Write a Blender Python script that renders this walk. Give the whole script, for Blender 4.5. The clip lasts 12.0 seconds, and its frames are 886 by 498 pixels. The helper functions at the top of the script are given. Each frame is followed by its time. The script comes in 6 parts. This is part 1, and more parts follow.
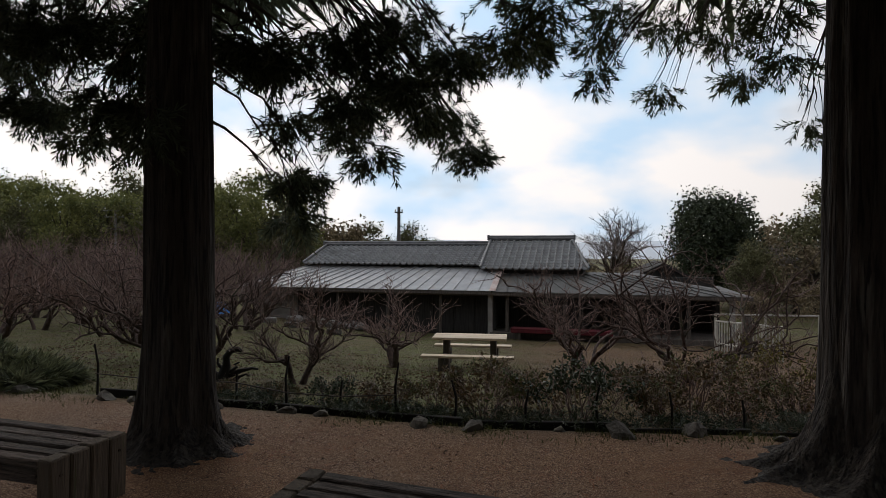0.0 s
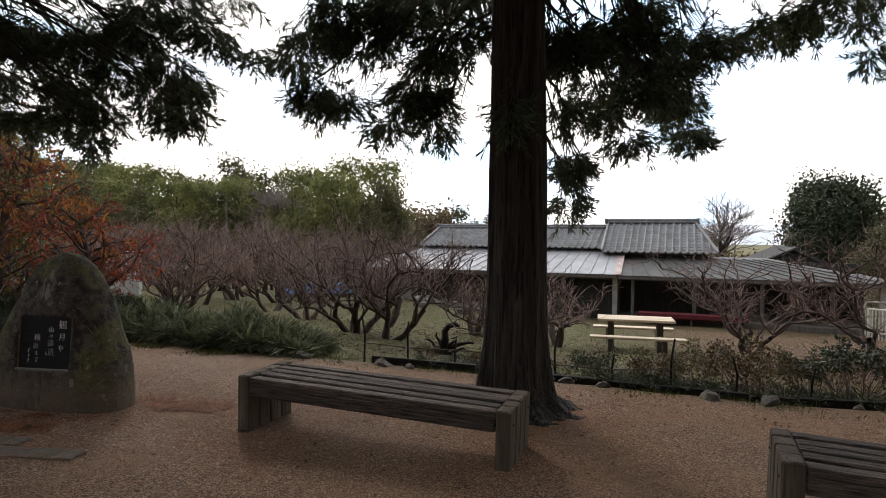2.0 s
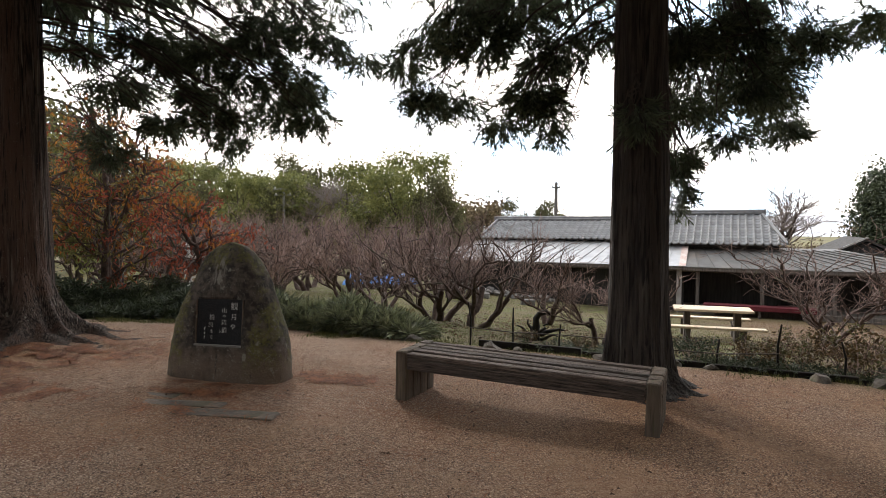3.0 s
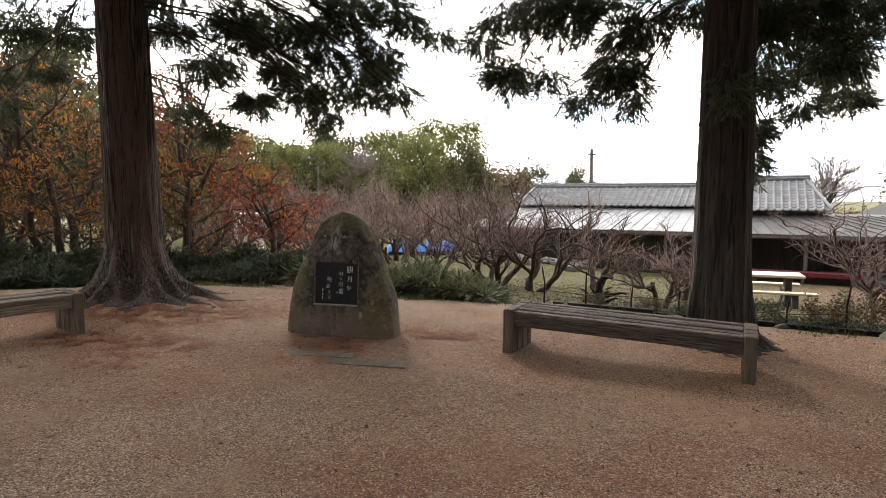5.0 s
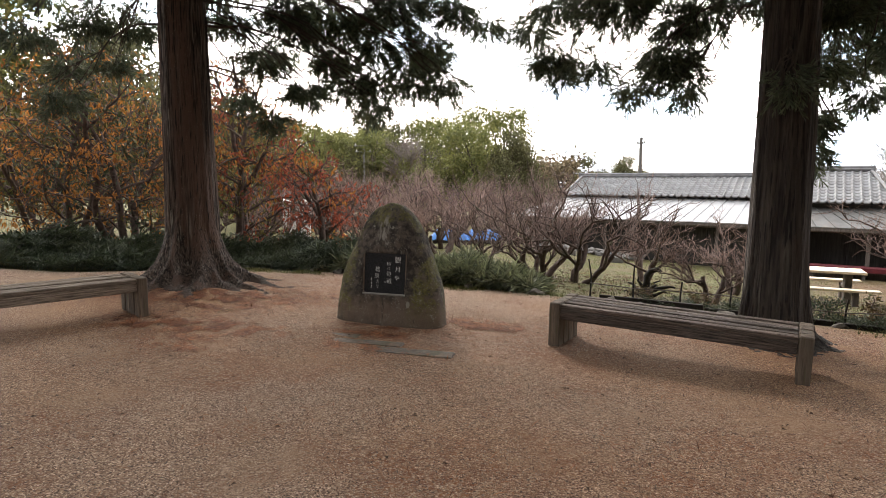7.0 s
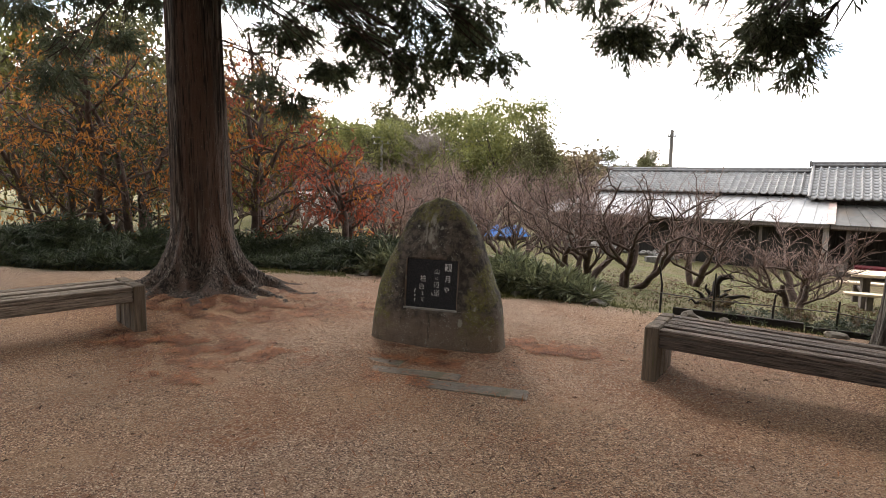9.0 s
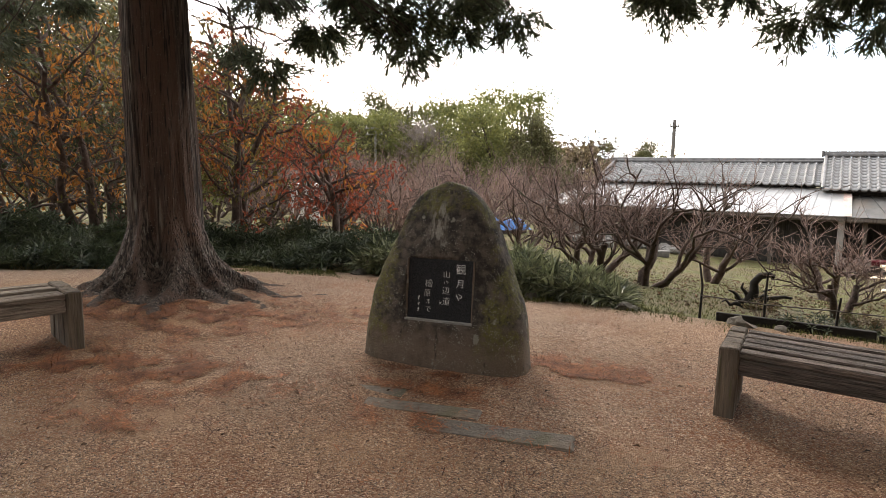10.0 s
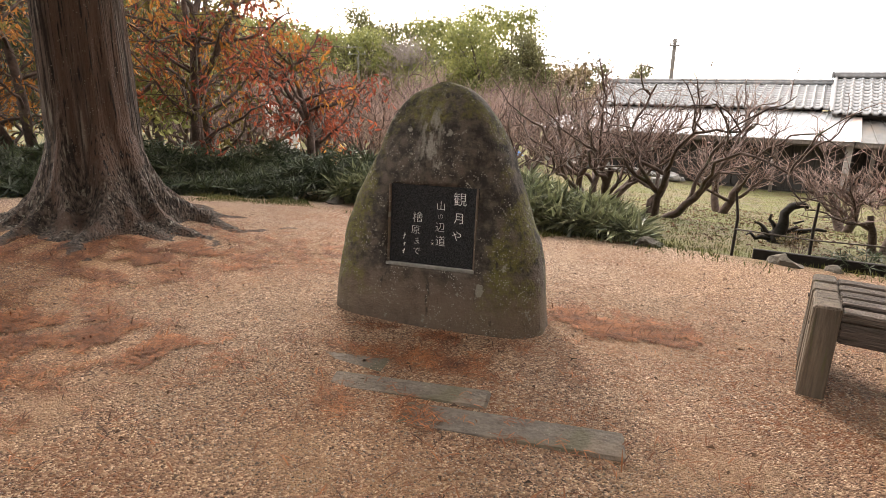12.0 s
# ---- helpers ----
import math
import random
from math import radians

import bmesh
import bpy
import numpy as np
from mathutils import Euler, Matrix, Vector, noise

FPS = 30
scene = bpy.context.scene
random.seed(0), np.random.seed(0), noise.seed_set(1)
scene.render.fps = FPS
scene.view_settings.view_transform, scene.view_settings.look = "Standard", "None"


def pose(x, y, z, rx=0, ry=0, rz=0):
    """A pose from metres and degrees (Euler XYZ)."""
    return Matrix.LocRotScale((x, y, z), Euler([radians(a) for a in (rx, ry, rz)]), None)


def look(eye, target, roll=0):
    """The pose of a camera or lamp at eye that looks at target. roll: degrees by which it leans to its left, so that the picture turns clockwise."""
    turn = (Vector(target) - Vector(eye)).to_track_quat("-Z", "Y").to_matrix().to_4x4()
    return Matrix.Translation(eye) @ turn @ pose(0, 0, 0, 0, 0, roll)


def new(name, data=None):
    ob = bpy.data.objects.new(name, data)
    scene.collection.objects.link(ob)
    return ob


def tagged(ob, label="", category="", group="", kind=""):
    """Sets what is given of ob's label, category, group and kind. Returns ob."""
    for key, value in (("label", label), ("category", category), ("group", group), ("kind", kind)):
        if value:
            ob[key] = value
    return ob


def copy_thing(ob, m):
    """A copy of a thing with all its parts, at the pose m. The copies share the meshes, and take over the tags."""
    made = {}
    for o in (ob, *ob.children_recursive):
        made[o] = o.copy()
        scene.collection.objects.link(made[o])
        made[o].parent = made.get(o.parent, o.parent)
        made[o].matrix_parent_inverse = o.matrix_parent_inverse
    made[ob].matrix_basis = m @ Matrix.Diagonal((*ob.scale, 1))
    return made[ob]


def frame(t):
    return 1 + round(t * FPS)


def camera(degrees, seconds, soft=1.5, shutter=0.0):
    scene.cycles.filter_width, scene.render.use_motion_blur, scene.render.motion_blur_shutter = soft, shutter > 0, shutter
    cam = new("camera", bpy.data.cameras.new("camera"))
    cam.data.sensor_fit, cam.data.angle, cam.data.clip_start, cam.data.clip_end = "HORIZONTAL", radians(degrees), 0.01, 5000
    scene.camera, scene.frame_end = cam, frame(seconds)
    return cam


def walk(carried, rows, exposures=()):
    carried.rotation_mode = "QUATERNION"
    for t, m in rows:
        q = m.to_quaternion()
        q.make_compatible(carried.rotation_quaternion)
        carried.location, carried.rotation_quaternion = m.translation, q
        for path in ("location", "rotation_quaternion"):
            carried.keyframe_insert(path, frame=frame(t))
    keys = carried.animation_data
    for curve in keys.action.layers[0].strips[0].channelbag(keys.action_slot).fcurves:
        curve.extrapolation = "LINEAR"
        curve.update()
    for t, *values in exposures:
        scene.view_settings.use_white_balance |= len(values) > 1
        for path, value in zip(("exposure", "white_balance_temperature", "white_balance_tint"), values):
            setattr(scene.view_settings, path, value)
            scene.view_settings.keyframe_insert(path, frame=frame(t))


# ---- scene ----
cam = camera(74.2, 12.0, soft=0.9)
PATH = [
    (0, (0.175, -0.412, 1.575), (0.109, 1.587, 1.572), 0.1),
    (0.5, (-0.371, -0.506, 1.582), (-0.436, 1.493, 1.564), 0.1),
    (1, (-0.982, -0.627, 1.577), (-1.089, 1.37, 1.543), 0.1),
    (1.5, (-1.498, -0.812, 1.57), (-1.699, 1.177, 1.527), 0.2),
    (2, (-2.021, -0.947, 1.533), (-2.311, 1.031, 1.473), 0.4),
    (2.5, (-2.44, -1.26, 1.523), (-2.819, 0.702, 1.452), 0.2),
    (3, (-2.751, -1.553, 1.512), (-3.181, 0.399, 1.427), 0.1),
    (5, (-3.379, -2.23, 1.54), (-3.884, -0.305, 1.345), -0.3),
    (5.5, (-3.377, -2.26, 1.548), (-3.918, -0.346, 1.336), -0.3),
    (6, (-3.381, -2.273, 1.57), (-3.951, -0.37, 1.338), -0.2),
    (6.5, (-3.394, -2.293, 1.582), (-3.998, -0.401, 1.345), -0.0),
    (7, (-3.402, -2.296, 1.589), (-4.047, -0.417, 1.352), 0.1),
    (9, (-4.166, -1.338, 1.556), (-4.853, 0.522, 1.297), 0.6),
    (9.5, (-4.415, -0.851, 1.504), (-5.088, 1.013, 1.237), 0.5),
    (10, (-4.639, -0.409, 1.447), (-5.305, 1.456, 1.165), 0.6),
    (10.5, (-4.834, -0.023, 1.37), (-5.482, 1.845, 1.066), 0.6),
    (11, (-4.937, 0.3, 1.278), (-5.564, 2.162, 0.907), 0.6),
    (11.5, (-4.975, 0.455, 1.277), (-5.591, 2.301, 0.812), 0.6),
    (12, (-5.002, 0.5, 1.283), (-5.605, 2.334, 0.761), 0.9),
]
EXPOSURES = [(0, -1.85, 6700, 13), (1, -1.5, 6750, 13), (2, -0.75, 6850, 14), (3, -0.18, 7050, 14), (5, 0.2, 7200, 15), (7, 0.4, 7250, 15), (9.5, 0.36, 7400, 15), (11, 0.56, 7700, 16), (12, 1.06, 7850, 17)]
walk(cam, [(t, look(eye, target, roll)) for t, eye, target, roll in PATH], EXPOSURES)

# ---- world and sun ----
world = bpy.data.worlds.new("sky")
scene.world = world
world.use_nodes = True
wn, wl = world.node_tree.nodes, world.node_tree.links
wn.clear()
w_out = wn.new("ShaderNodeOutputWorld")
sky = wn.new("ShaderNodeTexSky")
sky.sky_type = "NISHITA"
sky.sun_disc = False
SUN_DIR = Vector((-0.55, 0.95, 0.62)).normalized()
sky.sun_elevation = math.asin(SUN_DIR.z)
sky.sun_rotation = math.atan2(SUN_DIR.x, SUN_DIR.y)
sky.altitude, sky.air_density, sky.dust_density = 100, 1.0, 1.0
bg_sky = wn.new("ShaderNodeBackground")
bg_sky.inputs["Strength"].default_value = 0.15
wl.new(sky.outputs[0], bg_sky.inputs["Color"])
bg_cloud = wn.new("ShaderNodeBackground")
w_co = wn.new("ShaderNodeTexCoord")
w_map = wn.new("ShaderNodeMapping")
w_map.inputs["Scale"].default_value = (1.0, 1.0, 2.2)
wl.new(w_co.outputs["Generated"], w_map.inputs[0])
w_n1 = wn.new("ShaderNodeTexNoise")
w_n1.inputs["Scale"].default_value, w_n1.inputs["Detail"].default_value = 2.6, 7
wl.new(w_map.outputs[0], w_n1.inputs["Vector"])
w_r1 = wn.new("ShaderNodeValToRGB")
w_r1.color_ramp.elements[0].position, w_r1.color_ramp.elements[1].position = 0.24, 0.38
wl.new(w_n1.outputs[0], w_r1.inputs[0])
w_n2 = wn.new("ShaderNodeTexNoise")
w_n2.inputs["Scale"].default_value, w_n2.inputs["Detail"].default_value = 3.0, 6
wl.new(w_map.outputs[0], w_n2.inputs["Vector"])
w_r2 = wn.new("ShaderNodeValToRGB")
w_r2.color_ramp.elements[0].position, w_r2.color_ramp.elements[1].position = 0.38, 0.54
w_r2.color_ramp.elements[0].color, w_r2.color_ramp.elements[1].color = (0.55, 0.76, 0.97, 1), (1, 0.985, 0.97, 1)
wl.new(w_n2.outputs[0], w_r2.inputs[0])
wl.new(w_r2.outputs[0], bg_cloud.inputs["Color"])
# thin cloud glows broadly round the veiled sun
w_dot = wn.new("ShaderNodeVectorMath")
w_dot.operation = "DOT_PRODUCT"
w_dot.inputs[1].default_value = SUN_DIR
wl.new(w_co.outputs["Generated"], w_dot.inputs[0])
w_glow = wn.new("ShaderNodeMapRange")
w_glow.interpolation_type = "SMOOTHSTEP"
w_glow.inputs["From Min"].default_value, w_glow.inputs["From Max"].default_value = -0.4, 1.0
w_glow.inputs["To Min"].default_value, w_glow.inputs["To Max"].default_value = 1.3, 3.9
wl.new(w_dot.outputs["Value"], w_glow.inputs["Value"])
wl.new(w_glow.outputs[0], bg_cloud.inputs["Strength"])
w_mix = wn.new("ShaderNodeMixShader")
wl.new(w_r1.outputs[0], w_mix.inputs[0])
wl.new(bg_sky.outputs[0], w_mix.inputs[1])
wl.new(bg_cloud.outputs[0], w_mix.inputs[2])
wl.new(w_mix.outputs[0], w_out.inputs[0])
sun = new("sun", bpy.data.lights.new("sun", "SUN"))
sun.data.energy, sun.data.angle, sun.data.color = 2.0, radians(14), (1.0, 0.95, 0.88)
sun.matrix_world = look(SUN_DIR * 50, (0, 0, 0))


# ---- materials ----
def material(name, c1, c2, scale=4.0, rough=0.85, bump=0.3, bump_scale=40.0, metal=0.0, big=None, vary=0.0,
             stretch=(1, 1, 1), island=0.0, through_light=0.0, spots=None, coat=0.0, lo=0.3, hi=0.7, depth=0.02, gloss=0.5):
    """Two-scale procedural surface. big: (colour, scale, lo, hi) stains; spots: (colour, scale, size); vary: per object."""
    m = bpy.data.materials.new(name)
    m.use_nodes = True
    n, l = m.node_tree.nodes, m.node_tree.links
    n.clear()
    out = n.new("ShaderNodeOutputMaterial")
    p = n.new("ShaderNodeBsdfPrincipled")
    co = n.new("ShaderNodeTexCoord")
    mp = n.new("ShaderNodeMapping")
    mp.inputs["Scale"].default_value = stretch
    l.new(co.outputs["Object"], mp.inputs[0])
    tex = n.new("ShaderNodeTexNoise")
    tex.inputs["Scale"].default_value, tex.inputs["Detail"].default_value, tex.inputs["Roughness"].default_value = scale, 6, 0.62
    l.new(mp.outputs[0], tex.inputs["Vector"])
    ramp = n.new("ShaderNodeValToRGB")
    ramp.color_ramp.elements[0].position, ramp.color_ramp.elements[1].position = lo, hi
    ramp.color_ramp.elements[0].color, ramp.color_ramp.elements[1].color = (*c1, 1), (*c2, 1)
    l.new(tex.outputs[0], ramp.inputs[0])
    col = ramp.outputs[0]

    def mixed(fac, a, colour, mode="MIX"):
        mx = n.new("ShaderNodeMix")
        mx.data_type, mx.blend_type = "RGBA", mode
        if isinstance(fac, float):
            mx.inputs["Factor"].default_value = fac
        else:
            l.new(fac, mx.inputs["Factor"])
        l.new(a, mx.inputs["A"])
        if isinstance(colour, tuple):
            mx.inputs["B"].default_value = (*colour, 1)
        else:
            l.new(colour, mx.inputs["B"])
        return mx.outputs["Result"]

    if big:
        for colour, bscale, lo, hi in (big if isinstance(big, list) else [big]):
            t2 = n.new("ShaderNodeTexNoise")
            t2.inputs["Scale"].default_value, t2.inputs["Detail"].default_value = bscale, 5
            l.new(mp.outputs[0], t2.inputs["Vector"])
            r2 = n.new("ShaderNodeMapRange")
            r2.inputs["From Min"].default_value, r2.inputs["From Max"].default_value = lo, hi
            l.new(t2.outputs[0], r2.inputs["Value"])
            col = mixed(r2.outputs[0], col, colour)
    if spots:
        v = n.new("ShaderNodeTexVoronoi")
        v.inputs["Scale"].default_value = spots[1]
        l.new(co.outputs["Object"], v.inputs["Vector"])
        r3 = n.new("ShaderNodeMapRange")
        r3.inputs["From Min"].default_value, r3.inputs["From Max"].default_value = spots[2], spots[2] * 0.6
        l.new(v.outputs["Distance"], r3.inputs["Value"])
        n3 = n.new("ShaderNodeTexNoise")
        n3.inputs["Scale"].default_value = spots[1] * 0.23
        l.new(co.outputs["Object"], n3.inputs["Vector"])
        r4 = n.new("ShaderNodeMapRange")
        r4.inputs["From Min"].default_value, r4.inputs["From Max"].default_value = 0.42, 0.6
        l.new(n3.outputs[0], r4.inputs["Value"])
        mul = n.new("ShaderNodeMath")
        mul.operation = "MULTIPLY"
        l.new(r3.outputs[0], mul.inputs[0])
        l.new(r4.outputs[0], mul.inputs[1])
        col = mixed(mul.outputs[0], col, spots[0])
    if vary or island:
        hsv = n.new("ShaderNodeHueSaturation")
        if vary:
            src = n.new("ShaderNodeObjectInfo").outputs["Random"]
            amount = vary
        else:
            src = n.new("ShaderNodeNewGeometry").outputs["Random Per Island"]
            amount = island
        r5 = n.new("ShaderNodeMapRange")
        r5.inputs["To Min"].default_value, r5.inputs["To Max"].default_value = 1 - amount, 1 + amount
        l.new(src, r5.inputs["Value"])
        l.new(r5.outputs[0], hsv.inputs["Value"])
        l.new(col, hsv.inputs["Color"])
        col = hsv.outputs[0]
    l.new(col, p.inputs["Base Color"])
    p.inputs["Roughness"].default_value, p.inputs["Metallic"].default_value = rough, metal
    p.inputs["Coat Weight"].default_value, p.inputs["Specular IOR Level"].default_value = coat, gloss
    if bump:
        tb = n.new("ShaderNodeTexNoise")
        tb.inputs["Scale"].default_value, tb.inputs["Detail"].default_value = bump_scale, 5
        l.new(mp.outputs[0], tb.inputs["Vector"])
        b = n.new("ShaderNodeBump")
        b.inputs["Strength"].default_value, b.inputs["Distance"].default_value = bump, depth
        l.new(tb.outputs[0], b.inputs["Height"])
        l.new(b.outputs[0], p.inputs["Normal"])
    if through_light:
        tr = n.new("ShaderNodeBsdfTranslucent")
        l.new(col, tr.inputs["Color"])
        ms = n.new("ShaderNodeMixShader")
        ms.inputs[0].default_value = through_light
        l.new(p.outputs[0], ms.inputs[1])
        l.new(tr.outputs[0], ms.inputs[2])
        l.new(ms.outputs[0], out.inputs[0])
    else:
        l.new(p.outputs[0], out.inputs[0])
    return m


M_BARK = material("cedar_bark", (0.024, 0.016, 0.013), (0.150, 0.112, 0.092), 5, 0.95, 1.0, 8, stretch=(8.5, 8.5, 0.42), lo=0.42, hi=0.60, depth=0.06,
                  big=[((0.25, 0.225, 0.190), 4.0, 0.60, 0.66), ((0.105, 0.062, 0.046), 0.5, 0.50, 0.62), ((0.016, 0.011, 0.009), 6.0, 0.58, 0.63)],
                  spots=((0.23, 0.205, 0.172), 36, 0.20))
# darker copy of the cedar bark: shade on two trunks put into colour
M_BARK_SHADED = material("shaded_cedar_bark", (0.020, 0.016, 0.014), (0.088, 0.072, 0.060), 5, 0.95, 1.0, 9, stretch=(4.5, 4.5, 0.33), lo=0.36, hi=0.66, depth=0.07,
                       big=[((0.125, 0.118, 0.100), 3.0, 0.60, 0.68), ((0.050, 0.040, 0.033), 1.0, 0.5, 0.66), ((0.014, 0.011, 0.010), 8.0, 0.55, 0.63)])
M_LIMB = material("cedar_limb", (0.04, 0.03, 0.025), (0.10, 0.08, 0.065), 8, 0.95, 0.6, 30)
M_CEDAR = material("cedar_needles", (0.050, 0.070, 0.042), (0.120, 0.140, 0.080), 1.5, 0.55, 0, through_light=0.35, island=0.5)
M_HINOKI = material("light_conifer_needles", (0.055, 0.080, 0.040), (0.13, 0.150, 0.07), 1.5, 0.55, 0, through_light=0.3, island=0.35)
M_PLUMBARK = material("plum_bark", (0.038, 0.024, 0.020), (0.125, 0.086, 0.072), 9, 0.95, 0.8, 40, big=((0.10, 0.115, 0.07), 3, 0.6, 0.75))
# twigs of the far bare trees, lightened with distance haze in their colour
M_FARTWIG = material("haze_paled_twig", (0.20, 0.165, 0.15), (0.36, 0.31, 0.29), 3, 0.85, 0, vary=0.15)
M_TWIG = material("plum_twig", (0.11, 0.066, 0.055), (0.35, 0.240, 0.208), 3, 0.85, 0, vary=0.2)
M_RED = material("red_maple_leaf", (0.16, 0.038, 0.024), (0.40, 0.105, 0.055), 1.1, 0.7, 0, through_light=0.35, island=0.4)
M_ORANGE = material("orange_maple_leaf", (0.27, 0.092, 0.024), (0.47, 0.22, 0.05), 0.9, 0.7, 0, through_light=0.4, island=0.35)
M_OLIVE = material("olive_leaf", (0.075, 0.072, 0.020), (0.23, 0.18, 0.055), 1.0, 0.7, 0, through_light=0.25, island=0.4)
M_SASA = material("bamboo_grass_leaf", (0.045, 0.062, 0.028), (0.29, 0.305, 0.175), 5.0, 0.45, 0, through_light=0.15, island=0.6)
M_SHRUB = material("dark_shrub_leaf", (0.022, 0.038, 0.016), (0.06, 0.075, 0.032), 1.6, 0.5, 0, through_light=0.15, island=0.45)
M_NANDINA = material("bronze_shrub_leaf", (0.07, 0.055, 0.022), (0.20, 0.10, 0.045), 1.1, 0.55, 0, through_light=0.25, island=0.5,
                     big=((0.065, 0.095, 0.032), 1.3, 0.45, 0.6))
M_BAMBOO = material("bamboo_grove_leaf", (0.10, 0.118, 0.034), (0.28, 0.28, 0.09), 0.35, 0.6, 0, through_light=0.25, island=0.35, vary=0.0)
M_WOODS = material("woodland_leaf", (0.062, 0.068, 0.028), (0.165, 0.155, 0.068), 0.4, 0.7, 0, through_light=0.15, island=0.4)
M_EVERGREEN = material("evergreen_leaf", (0.022, 0.036, 0.018), (0.06, 0.075, 0.032), 0.6, 0.6, 0, through_light=0.1, island=0.4)
M_BROWNBRUSH = material("brown_brush", (0.13, 0.100, 0.060), (0.27, 0.21, 0.125), 0.5, 0.8, 0, through_light=0.15, island=0.4)
M_GRASS = material("grass_blade", (0.055, 0.065, 0.018), (0.145, 0.140, 0.042), 1.2, 0.7, 0, through_light=0.3, island=0.4)
M_NEEDLE = material("fallen_cedar_needles", (0.095, 0.032, 0.015), (0.34, 0.130, 0.052), 7, 0.9, 0, island=0.7)
M_DRYLEAF = material("dry_dark_leaf", (0.045, 0.028, 0.018), (0.19, 0.095, 0.045), 3, 0.9, 0, island=0.5)
M_PEBBLE = material("pebble", (0.15, 0.100, 0.070), (0.42, 0.315, 0.235), 3, 0.75, 0.2, 90, island=0.8)


def monument_stone():
    """Dark weathered stone: moss down both shoulders, a brown washed foot, pale lichen flecks and a bleached streak."""
    m = bpy.data.materials.new("mossy_boulder")
    m.use_nodes = True
    n, l = m.node_tree.nodes, m.node_tree.links
    p = n["Principled BSDF"]
    co = n.new("ShaderNodeTexCoord").outputs["Object"]
    sep = n.new("ShaderNodeSeparateXYZ")
    l.new(co, sep.inputs[0])

    def tex(scale, detail=6, stretch=(1, 1, 1)):
        mp = n.new("ShaderNodeMapping")
        mp.inputs["Scale"].default_value = stretch
        l.new(co, mp.inputs[0])
        t = n.new("ShaderNodeTexNoise")
        t.inputs["Scale"].default_value, t.inputs["Detail"].default_value, t.inputs["Roughness"].default_value = scale, detail, 0.65
        l.new(mp.outputs[0], t.inputs["Vector"])
        return t.outputs[0]

    def span(src, lo, hi, a=0.0, b=1.0):
        r = n.new("ShaderNodeMapRange")
        r.interpolation_type = "SMOOTHSTEP"
        for k, v in (("From Min", lo), ("From Max", hi), ("To Min", a), ("To Max", b)):
            r.inputs[k].default_value = v
        l.new(src, r.inputs["Value"])
        return r.outputs[0]

    def op(kind, a, b):
        x = n.new("ShaderNodeMath")
        x.operation = kind
        for k, v in enumerate((a, b)):
            if isinstance(v, float):
                x.inputs[k].default_value = v
            else:
                l.new(v, x.inputs[k])
        return x.outputs[0]

    def over(fac, a, colour):
        x = n.new("ShaderNodeMix")
        x.data_type = "RGBA"
        l.new(fac, x.inputs["Factor"])
        if isinstance(a, tuple):
            x.inputs["A"].default_value = (*a, 1)
        else:
            l.new(a, x.inputs["A"])
        x.inputs["B"].default_value = (*colour, 1)
        return x.outputs["Result"]

    col = over(span(tex(14), 0.36, 0.66), (0.022, 0.018, 0.015), (0.105, 0.084, 0.068))
    foot = op("MULTIPLY", span(sep.outputs["Z"], 0.40, 0.12), span(tex(5), 0.30, 0.55, 0.35, 0.9))
    col = over(foot, col, (0.155, 0.112, 0.083))
    side = op("ABSOLUTE", sep.outputs["X"], 0.0)
    high = span(sep.outputs["Z"], 0.9, 1.25, 0.0, 0.55)
    lean = op("ADD", op("ADD", span(side, 0.16, 0.52, 0.0, 0.62), high), span(tex(4.2), 0.32, 0.68, -0.30, 0.45))
    grain = span(tex(38, 4), 0.38, 0.6)
    moss = op("MULTIPLY", span(lean, 0.38, 0.75), op("ADD", op("MULTIPLY", grain, 0.6), 0.25))
    moss = op("MULTIPLY", moss, span(sep.outputs["Z"], 0.06, 0.34, 0.12, 1.0))
    col = over(moss, col, (0.125, 0.118, 0.030))
    col = over(op("MULTIPLY", span(tex(9, 5, (1.6, 1.6, 0.5)), 0.60, 0.68), 0.75), col, (0.020, 0.016, 0.014))
    streak = op("MULTIPLY", op("MULTIPLY", span(side, 0.11, 0.01), span(sep.outputs["Z"], 0.82, 0.95)), span(tex(17, 5, (1.5, 1.5, 0.5)), 0.45, 0.58))
    col = over(op("MULTIPLY", streak, span(sep.outputs["Z"], 1.22, 1.12)), col, (0.24, 0.225, 0.195))
    col = over(op("MULTIPLY", span(tex(11, 4), 0.63, 0.68), 0.8), col, (0.25, 0.24, 0.205))
    vor = n.new("ShaderNodeTexVoronoi")
    vor.inputs["Scale"].default_value = 75
    l.new(co, vor.inputs["Vector"])
    flecks = op("MULTIPLY", span(vor.outputs["Distance"], 0.30, 0.18), span(tex(8, 3), 0.46, 0.58))
    col = over(flecks, col, (0.30, 0.285, 0.25))
    l.new(col, p.inputs["Base Color"])
    p.inputs["Roughness"].default_value = 0.93
    b1, b2 = n.new("ShaderNodeBump"), n.new("ShaderNodeBump")
    b1.inputs["Strength"].default_value, b1.inputs["Distance"].default_value = 0.9, 0.02
    b2.inputs["Strength"].default_value, b2.inputs["Distance"].default_value = 0.8, 0.006
    l.new(tex(16), b1.inputs["Height"])
    l.new(tex(80, 4), b2.inputs["Height"])
    l.new(b1.outputs[0], b2.inputs["Normal"])
    l.new(b2.outputs[0], p.inputs["Normal"])
    return m


